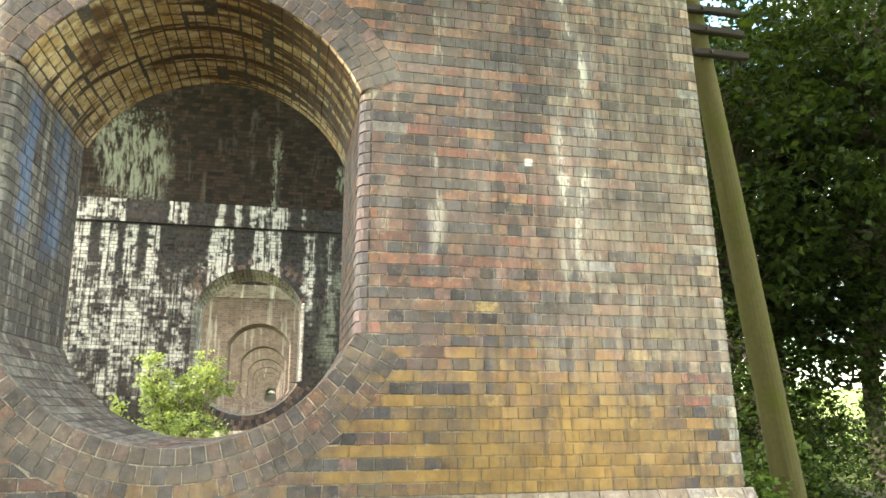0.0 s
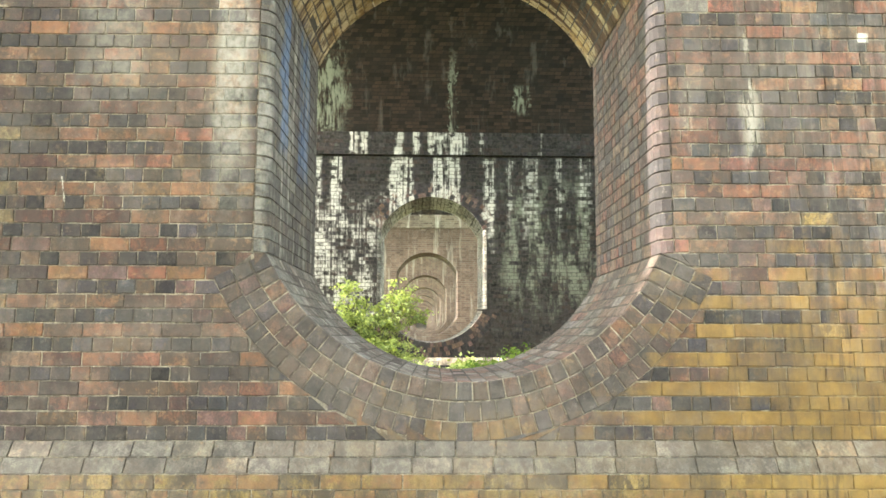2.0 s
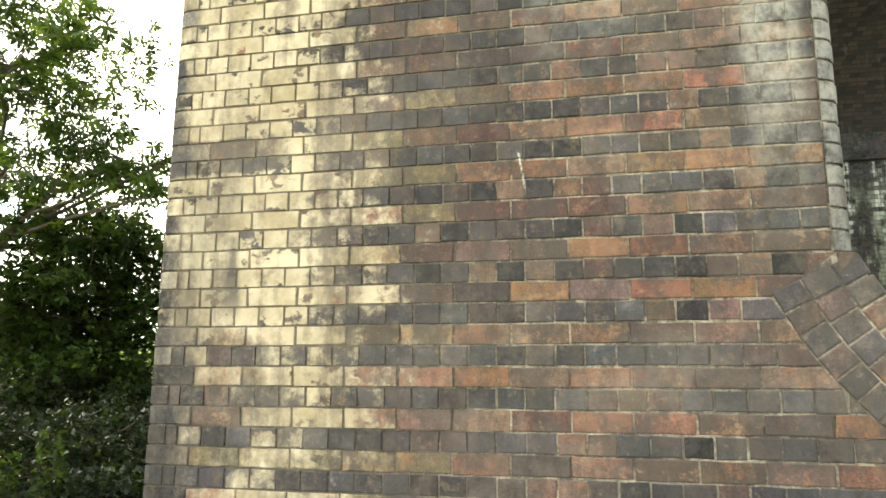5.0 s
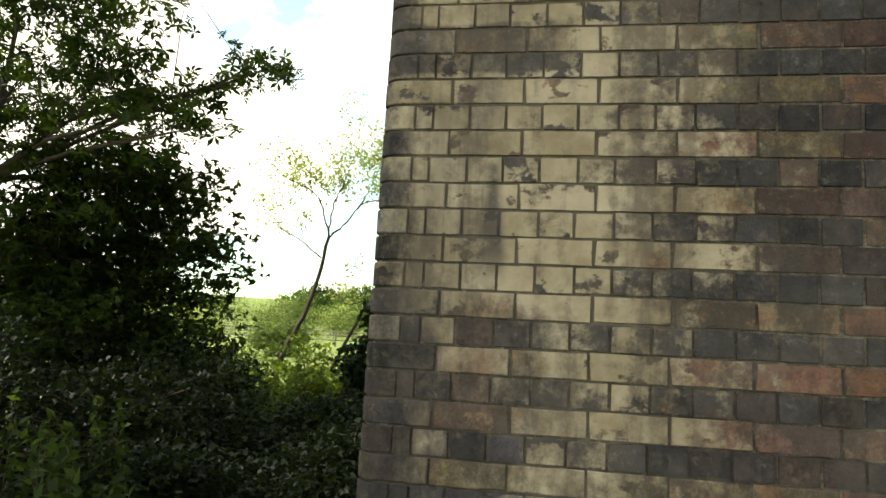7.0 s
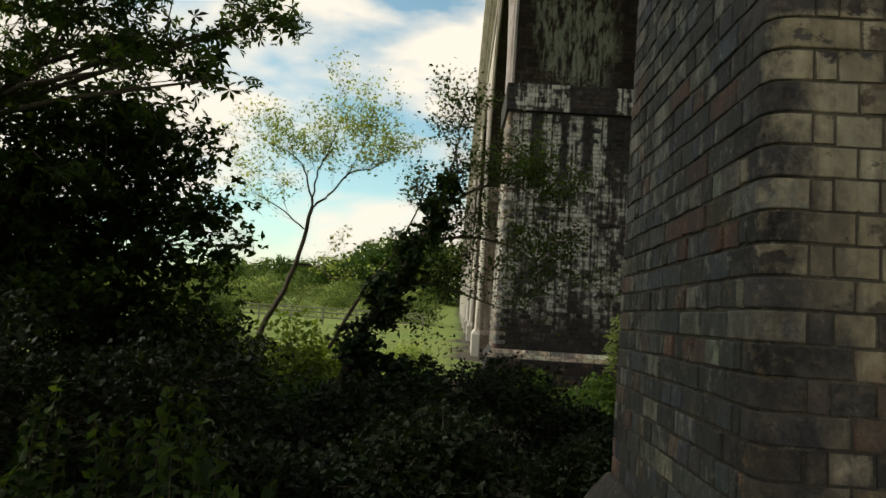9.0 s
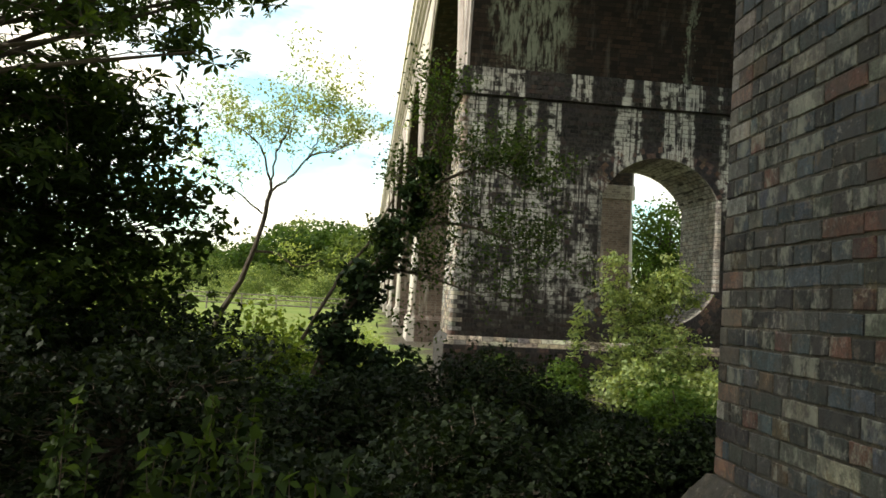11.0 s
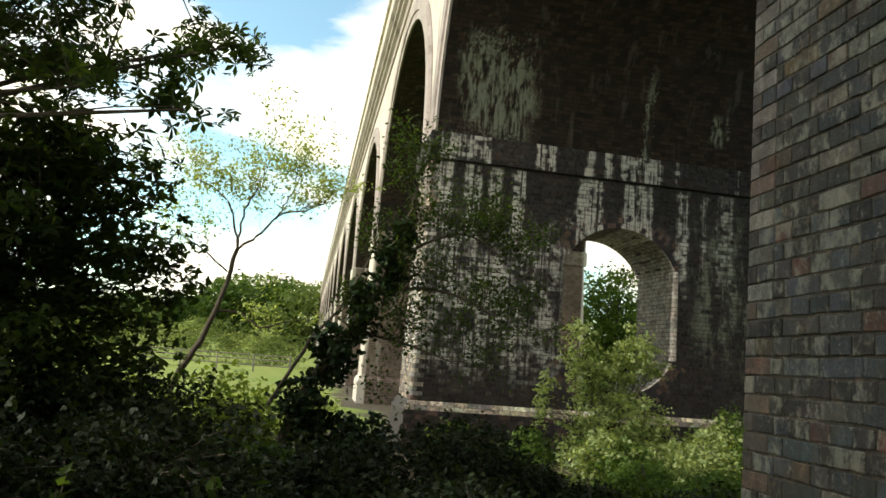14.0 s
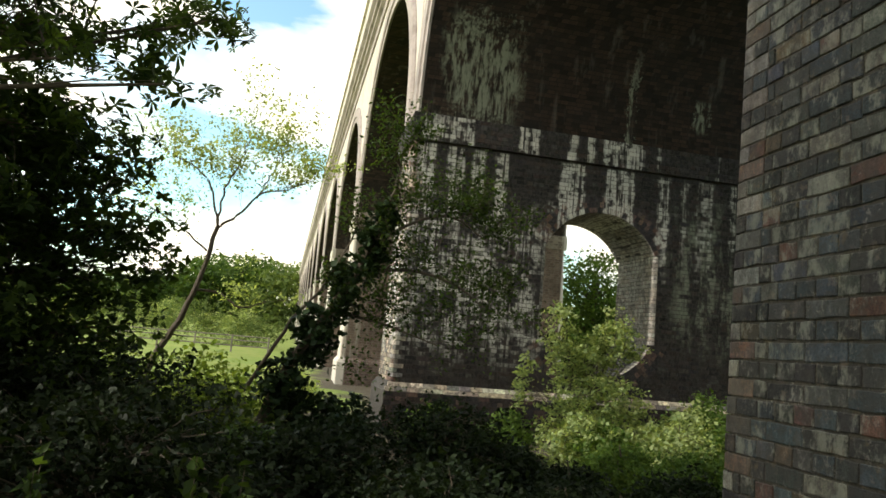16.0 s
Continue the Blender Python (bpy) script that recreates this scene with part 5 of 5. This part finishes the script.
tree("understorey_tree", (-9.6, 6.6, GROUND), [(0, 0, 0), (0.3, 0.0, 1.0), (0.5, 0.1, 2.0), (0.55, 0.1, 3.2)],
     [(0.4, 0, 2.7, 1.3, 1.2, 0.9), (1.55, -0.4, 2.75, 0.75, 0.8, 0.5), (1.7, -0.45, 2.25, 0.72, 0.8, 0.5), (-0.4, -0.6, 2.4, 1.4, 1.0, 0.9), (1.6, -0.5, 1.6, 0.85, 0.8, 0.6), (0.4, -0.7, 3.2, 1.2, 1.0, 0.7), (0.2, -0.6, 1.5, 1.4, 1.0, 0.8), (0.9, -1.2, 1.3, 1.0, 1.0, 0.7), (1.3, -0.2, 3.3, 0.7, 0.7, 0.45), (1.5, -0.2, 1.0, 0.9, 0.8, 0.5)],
     1120, 13, 0.075, LEAF_BOUGH_SHADED, 16, "small-leaved dark thorn tree under taller boughs", girth=0.07, spread=0.12, lobes=3)
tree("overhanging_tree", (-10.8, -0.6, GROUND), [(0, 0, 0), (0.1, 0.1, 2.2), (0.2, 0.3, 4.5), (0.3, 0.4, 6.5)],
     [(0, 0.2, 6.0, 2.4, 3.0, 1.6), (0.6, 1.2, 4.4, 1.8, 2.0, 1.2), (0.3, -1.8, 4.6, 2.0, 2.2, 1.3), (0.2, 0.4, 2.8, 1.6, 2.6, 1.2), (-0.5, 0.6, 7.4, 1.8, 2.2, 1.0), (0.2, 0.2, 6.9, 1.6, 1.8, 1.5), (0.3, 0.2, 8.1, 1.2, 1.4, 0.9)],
     1700, 18, 0.17, LEAF_SHADED, 17, "tall leafy tree shading the path and pier end", girth=0.22)
limbed_tree("thin_tree", (-8.05, 9.3, GROUND), [
    ([(-8.05, 9.3, -1.0), (-7.87, 9.3, 0.1), (-7.62, 9.3, 0.66), (-7.38, 9.3, 1.31), (-7.2, 9.3, 2.16)], 0.055, 0.030, 0, 0.5, 0.8),
    ([(-7.2, 9.3, 2.14), (-6.95, 9.25, 2.35), (-6.62, 9.2, 2.72), (-6.3, 9.1, 2.78), (-6.0, 9.1, 2.95)], 0.021, 0.006, 15, 0.62, 0.25),
    ([(-7.2, 9.3, 2.16), (-7.16, 9.35, 2.75), (-7.02, 9.4, 3.15), (-6.9, 9.4, 3.55)], 0.018, 0.005, 17, 0.62, 0.3),
    ([(-7.2, 9.3, 2.16), (-7.34, 9.2, 2.72), (-7.6, 9.2, 2.98), (-7.9, 9.2, 3.1)], 0.018, 0.005, 17, 0.65, 0.3),
    ([(-6.7, 9.22, 2.63), (-6.55, 9.3, 3.0), (-6.4, 9.35, 3.4)], 0.012, 0.005, 11, 0.55, 0.2),
    ([(-7.3, 9.28, 1.8), (-7.7, 9.2, 2.1), (-8.1, 9.15, 2.3)], 0.014, 0.006, 8, 0.55, 0.2),
    ([(-7.40, 9.3, 1.24), (-7.05, 9.3, 1.22), (-6.75, 9.2, 1.04), (-6.4, 9.2, 1.16)], 0.022, 0.007, 5, 0.45, 0.3)],
    0.058, 1, LEAF_SUNLIT, 35, "sparse young tree with a bent trunk and thin bare twigs", 0.07)
limbed_tree("ivy_tree", (-6.45, 7.5, GROUND), [
    ([(-6.45, 7.5, -1.0), (-6.1, 7.4, 0.15), (-5.58, 7.3, 1.1), (-5.2, 7.2, 1.83), (-5.0, 7.15, 2.35)], 0.07, 0.035, 3, 0.5, 0.7),
    ([(-6.45, 7.5, 0.1), (-6.02, 7.4, 0.9), (-5.65, 7.4, 1.42), (-5.3, 7.3, 2.25)], 0.026, 0.009, 4, 0.4, 0.5),
    ([(-5.2, 7.2, 1.83), (-4.8, 7.1, 2.15), (-4.3, 7.0, 2.3), (-3.85, 6.9, 2.05)], 0.026, 0.008, 20, 0.55, 0.1),
    ([(-5.35, 7.25, 1.5), (-4.75, 7.2, 1.62), (-4.15, 7.1, 1.5), (-3.75, 7.0, 1.2)], 0.026, 0.008, 20, 0.55, 0.1),
    ([(-5.05, 7.15, 2.3), (-4.96, 7.1, 2.75), (-4.9, 7.1, 3.25)], 0.020, 0.006, 8, 0.4, 0.2),
    ([(-5.6, 7.3, 1.05), (-4.95, 7.2, 0.95), (-4.3, 7.1, 0.75)], 0.024, 0.008, 14, 0.55, 0.1)],
    0.052, 2, LEAF_BOUGH_SHADED, 13, "leaning ivy-clad tree in front of a pier", 0.08,
    ivy=([(-6.05, 7.4, 0.15, 0.32, 0.3, 0.35), (-5.75, 7.35, 0.75, 0.24, 0.24, 0.4), (-5.45, 7.28, 1.3, 0.22, 0.22, 0.4), (-5.2, 7.2, 1.8, 0.18, 0.18, 0.4), (-5.05, 7.15, 2.2, 0.13, 0.15, 0.32), (-5.5, 7.3, -0.3, 0.7, 0.5, 0.4)], 480))
bush("elder_bush", (-1.2, 9.75, GROUND), [(0.1, -0.2, 0.8, 0.95, 0.6, 0.7), (0.0, 0.1, 1.6, 0.6, 0.4, 0.5), (-0.48, 0.1, 2.05, 0.30, 0.26, 0.55), (0.55, 0.1, 2.05, 0.34, 0.28, 0.55), (0.0, -0.8, 0.4, 1.15, 0.7, 0.5), (-1.05, 0, 1.25, 0.14, 0.16, 0.55), (0.85, 0.1, 1.9, 0.25, 0.2, 0.2)],
     960, 16, 0.074, LEAF_ELDER_SUNLIT, 14, "bright sunlit elder bush before a pier opening", spread=0.085)
# leaf colour, picked by k, carries the sun or shade a bramble stands in
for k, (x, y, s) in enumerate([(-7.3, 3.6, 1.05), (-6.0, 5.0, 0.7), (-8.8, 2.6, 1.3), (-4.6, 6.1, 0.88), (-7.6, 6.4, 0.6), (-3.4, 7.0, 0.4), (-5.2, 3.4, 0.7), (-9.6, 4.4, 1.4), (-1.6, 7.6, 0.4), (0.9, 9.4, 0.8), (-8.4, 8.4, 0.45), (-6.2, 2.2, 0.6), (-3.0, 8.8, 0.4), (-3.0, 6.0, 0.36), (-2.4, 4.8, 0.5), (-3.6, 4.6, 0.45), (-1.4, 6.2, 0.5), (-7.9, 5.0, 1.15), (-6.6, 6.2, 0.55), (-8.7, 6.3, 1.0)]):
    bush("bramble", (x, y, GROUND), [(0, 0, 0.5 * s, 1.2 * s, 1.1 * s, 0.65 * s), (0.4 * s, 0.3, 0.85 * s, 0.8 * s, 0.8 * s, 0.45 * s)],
         540, 16, 0.043, LEAF_NETTLE if k in (8, 9, 12, 16) else LEAF_MID if k in (4, 10, 18) else LEAF_SHADED, 20 + k, "dense bramble and nettle undergrowth with sun and shade put into its leaf colours", 0.12, lobes=3)
for k, (x, y, h) in enumerate([(-6.55, 2.0, 1.0), (-6.2, 2.15, 1.12), (-6.75, 1.5, 0.85), (-5.85, 1.1, 1.1), (-5.45, 1.0, 0.95), (-7.1, 2.2, 1.1), (-6.0, 1.6, 0.8)]):
    tall_nettle(x, y, h, 300 + k)
for k, (x, y, s) in enumerate([(-7.6, 11.8, 0.6), (-10.2, 10.6, 0.8), (-6.0, 13.2, 0.6)]):
    bush("hedge_bush", (x, y, GROUND), [(0, 0, 0.5 * s, 1.1 * s, 1.0 * s, 0.6 * s), (0.4 * s, 0.3, 1.0 * s, 0.7 * s, 0.7 * s, 0.5 * s)],
         260, 12, 0.075, LEAF_SUNLIT, 90 + k, "sunlit yellow-green bush at the meadow's edge", 0.15)
for k, (x, y, s) in enumerate([(-7.35, 8.3, 0.95), (-6.7, 8.9, 0.8), (-8.1, 7.7, 0.95), (-6.9, 7.3, 0.7)]):
    bush("field_maple_sapling", (x, y, GROUND), [(0, 0, 0.55 * s, 0.9 * s, 0.8 * s, 0.6 * s), (0.2 * s, 0.2, 1.05 * s, 0.6 * s, 0.6 * s, 0.5 * s)],
         170, 10, 0.06, LEAF_BACKLIT, 200 + k, "thin leafy sapling against the sunlit meadow", 0.13, lobes=3)
for k, (x, y, s) in enumerate([(-8.2, 62, 2.0), (-11.0, 64, 2.3), (-14.2, 63, 2.6), (-17.6, 66, 2.4), (-21, 65, 2.9), (-25, 68, 2.6), (-29, 67, 3.0), (-33.5, 70, 3.0), (-38, 70, 2.8), (-43, 73, 3.2), (-16, 30, 1.2), (-19, 26, 1.6), (-25, 27, 2.2), (-30, 34, 2.6)]):
    bush("hedge_bush", (x, y, ground_z(x, y)), [(0, 0, 0.5 * s, 1.2 * s, 1.0 * s, 0.6 * s), (0.4 * s, 0.3, 1.0 * s, 0.8 * s, 0.7 * s, 0.5 * s), (-0.6 * s, 0, 0.8 * s, 0.7 * s, 0.7 * s, 0.5 * s)],
         300, 12, 0.18, LEAF_ELDER_SUNLIT if k % 2 else LEAF_FAR, 130 + k, "sunlit hedge bush out in the meadow", 0.28)
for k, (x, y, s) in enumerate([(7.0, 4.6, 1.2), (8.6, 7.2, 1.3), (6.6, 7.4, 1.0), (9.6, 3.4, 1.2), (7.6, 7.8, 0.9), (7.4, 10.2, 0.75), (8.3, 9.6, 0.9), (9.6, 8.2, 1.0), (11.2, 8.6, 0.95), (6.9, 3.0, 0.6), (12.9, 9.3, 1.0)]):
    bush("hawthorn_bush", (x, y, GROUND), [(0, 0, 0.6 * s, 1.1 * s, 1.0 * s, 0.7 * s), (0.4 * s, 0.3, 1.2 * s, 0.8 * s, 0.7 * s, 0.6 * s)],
         380, 14, 0.09, LEAF_WOOD_SHADED, 150 + k, "shaded hawthorn bush under woodland trees", 0.15)
bush("pier_weed", (5.15, 1.0, GROUND), [(0, 0, 0.35, 0.35, 0.3, 0.3), (0.05, 0, 0.65, 0.2, 0.2, 0.25)], 60, 9, 0.08, LEAF_NETTLE, 170, "leafy weed growing at a pier's foot", 0.08)
for k, (x, y, s) in enumerate([(0.3, 9.2, 0.7), (1.2, 8.7, 0.65), (2.3, 9.3, 0.75), (-0.3, 8.3, 0.65), (-2.5, 9.8, 0.5), (-1.4, 8.5, 0.5), (0.5, 8.0, 0.7), (-3.6, 10.2, 0.5), (2.5, 10.5, 0.95), (1.6, 10.8, 0.8)]):
    bush("nettle_patch", (x, y, GROUND), [(0, 0, 0.5 * s, 1.0 * s, 0.9 * s, 0.7 * s), (0.3 * s, 0.2, 1.0 * s, 0.5 * s, 0.5 * s, 0.5 * s)],
         240, 14, 0.075, LEAF_NETTLE if k > 3 else LEAF_ELDER_SUNLIT, 110 + k, "sunlit patch of green nettles at a pier's foot", 0.12)
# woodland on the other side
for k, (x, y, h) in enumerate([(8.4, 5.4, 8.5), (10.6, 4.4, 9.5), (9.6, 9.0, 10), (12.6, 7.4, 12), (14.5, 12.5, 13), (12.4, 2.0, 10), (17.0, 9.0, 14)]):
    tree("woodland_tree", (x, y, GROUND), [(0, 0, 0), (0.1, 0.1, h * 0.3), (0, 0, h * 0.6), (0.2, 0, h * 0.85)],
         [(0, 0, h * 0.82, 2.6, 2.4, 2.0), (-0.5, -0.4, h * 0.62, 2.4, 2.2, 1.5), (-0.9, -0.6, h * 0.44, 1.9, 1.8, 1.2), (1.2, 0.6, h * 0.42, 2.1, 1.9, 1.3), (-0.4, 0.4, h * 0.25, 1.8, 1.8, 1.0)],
         1250, 18, 0.14, LEAF_WOOD_SHADED, 40 + k, "broadleaf woodland tree in part shade", girth=0.2, spread=0.2)
for k, (x, y, h) in enumerate([(8.0, 30, 6.5), (21, 52, 8), (26, 50, 11), (14, 60, 8), (32, 46, 12), (18, 74, 10)]):
    tree("meadow_tree", (x, y, GROUND), [(0, 0, 0), (0.1, 0.1, h * 0.3), (0, 0, h * 0.6), (0.2, 0, h * 0.85)],
         [(0, 0, h * 0.7, 2.8, 2.6, 2.2), (-1.2, -0.6, h * 0.45, 2.2, 2.0, 1.6), (1.4, 0.6, h * 0.4, 2.3, 2.0, 1.6), (0, 0, h * 0.22, 2.4, 2.2, 1.2)],
         1150, 15, 0.2, LEAF_NETTLE, 50 + k, "sunlit tree at the edge of the far meadow", girth=0.22, spread=0.35)


# leaning pole with step irons, and a fence behind it
def utility_pole():
    foot, head = Vector((6.20, 1.95, GROUND)), Vector((5.20, 1.95, 7.0))
    pole = empty("utility_pole", foot, label="weathered leaning timber pole with cross arms, green with moss", category="pole")
    d = head - foot
    rings = [d * -0.03, d * 0.12, d * 0.4, d * 0.62, d * 0.8, d]
    part("shaft", mesh_of("shaft", *tube(rings, [0.165, 0.158, 0.146, 0.13, 0.115, 0.10], 22), POLE), pole)
    for k, tilt in ((4.68, -0.02), (4.98, 0.01), (5.24, -0.03)):
        c = d * ((k - GROUND) / d.z)
        arm = box_mesh("cross_arm", -0.24, 0.52, -0.20, -0.12, -0.045, 0.045, SHADED_WOOD, 0.012)
        ob = part("cross_arm", arm, pole, "weathered timber cross arm, darkened for the shade it hangs in")
        ob.location, ob.rotation_euler = c, (0, tilt, 0)
        part("bolt", mesh_of("bolt", *tube([(0, -0.225, 0), (0, -0.11, 0)], [0.02, 0.02], 8), IRON), ob)
    return pole


utility_pole()


def rail_fence(x0, y0, x1, y1, n):
    top = empty("rail_fence", (x0, y0, GROUND), label="grey wooden post and rail fence at the field edge", category="fence")
    d = Vector((x1 - x0, y1 - y0, 0))
    for k in range(n + 1):
        p = d * (k / n)
        part("post", mesh_of("post", *tube([p + Vector((0, 0, -0.2)), p + Vector((0, 0, 1.15))], [0.06, 0.055], 8), TIMBER), top)
    for z in (0.45, 0.8, 1.08):
        part("rail", mesh_of("rail", *tube([Vector((0, 0, z)), d + Vector((0, 0, z))], [0.04, 0.04], 6), TIMBER), top)
    return top


rail_fence(8.0, 14.0, 26.0, 10.0, 9)
rail_fence(-7.0, 46.0, -37.0, 50.0, 13)
far_pole = empty("field_pole", (6.35, 17.0, GROUND), label="slim dark timber pole in the meadow", category="pole")
part("shaft", mesh_of("slim_shaft", *tube([(0, 0, -0.2), (0, 0, 3), (0.02, 0, 5.2)], [0.07, 0.065, 0.055], 12), TIMBER), far_pole)


def dry_stalk(x, y, h, seed):
    """A dead hogweed: bare stems that fork into flat heads of pale seeds."""
    r = random.Random(seed)
    top = empty("dry_hogweed", (x, y, GROUND), label="dead pale hogweed stalk with flat seed heads", category="plant")
    stems, seeds = [], []
    for k in range(3):
        tip = Vector((r.uniform(-0.15, 0.2), r.uniform(-0.1, 0.1), h * r.uniform(0.8, 1.0)))
        stems.append(tube([(0, 0, 0), tip * 0.5 + Vector((0.02, 0, 0)), tip], [0.009, 0.007, 0.004], 6))
        for j in range(9):
            a = 6.28 * j / 9
            end = tip + Vector((0.055 * math.cos(a), 0.055 * math.sin(a), 0.045))
            stems.append(tube([tip, (tip + end) / 2 + Vector((0, 0, -0.006)), end], [0.003, 0.002, 0.0015], 4))
            for _ in range(6):
                seeds.append(end + Vector((r.gauss(0, 0.009), r.gauss(0, 0.009), r.gauss(0, 0.003))))
    part("stem", mesh_of("stem", *join(stems), STRAW), top)
    part("seed_head", leaf_mesh("seed_head", seeds, 0.012, STRAW, seed, 0.5), top, kind="stuff")
    return top


dry_stalk(3.42, -0.7, 0.95, 5)
# hedges and woods far off
def distant_tree(x, y, k, size):
    bush("distant_tree", (x, y, ground_z(x, y)), [(0, 0, 3.4 * size, 4.4 * size, 4.4 * size, 3.0 * size), (2 * size, 0, 5.2 * size, 3.0 * size, 3.4 * size, 2.4 * size), (-2.5 * size, 0, 2.0 * size, 3 * size, 3 * size, 2.0 * size), (0.5 * size, 0, 1.2 * size, 4.2 * size, 3 * size, 1.3 * size)],
         230, 12, 0.6 * size, LEAF_FAR if k % 3 else LEAF_MID, 160 + k, "distant tree on the wooded rise beyond the meadow", 0.7 * size, "tree")


for k in range(34):
    a = -64 + k * 3.9 + (k % 3) * 1.2
    dist = 80 + (k * 37 % 50)
    x, y = dist * math.sin(radians(a)), dist * math.cos(radians(a))
    if abs(x) > 12:
        distant_tree(x, y, k, 0.62)
for k in range(18):
    distant_tree(-10 - k * 3.2, 158 + (k * 29 % 45) - k, 40 + k, 1.9 if k < 7 else 1.15)
for k in range(8):
    distant_tree(14 + k * 7, 120 + (k * 29 % 50), 60 + k, 1.1)
lay_pieces()
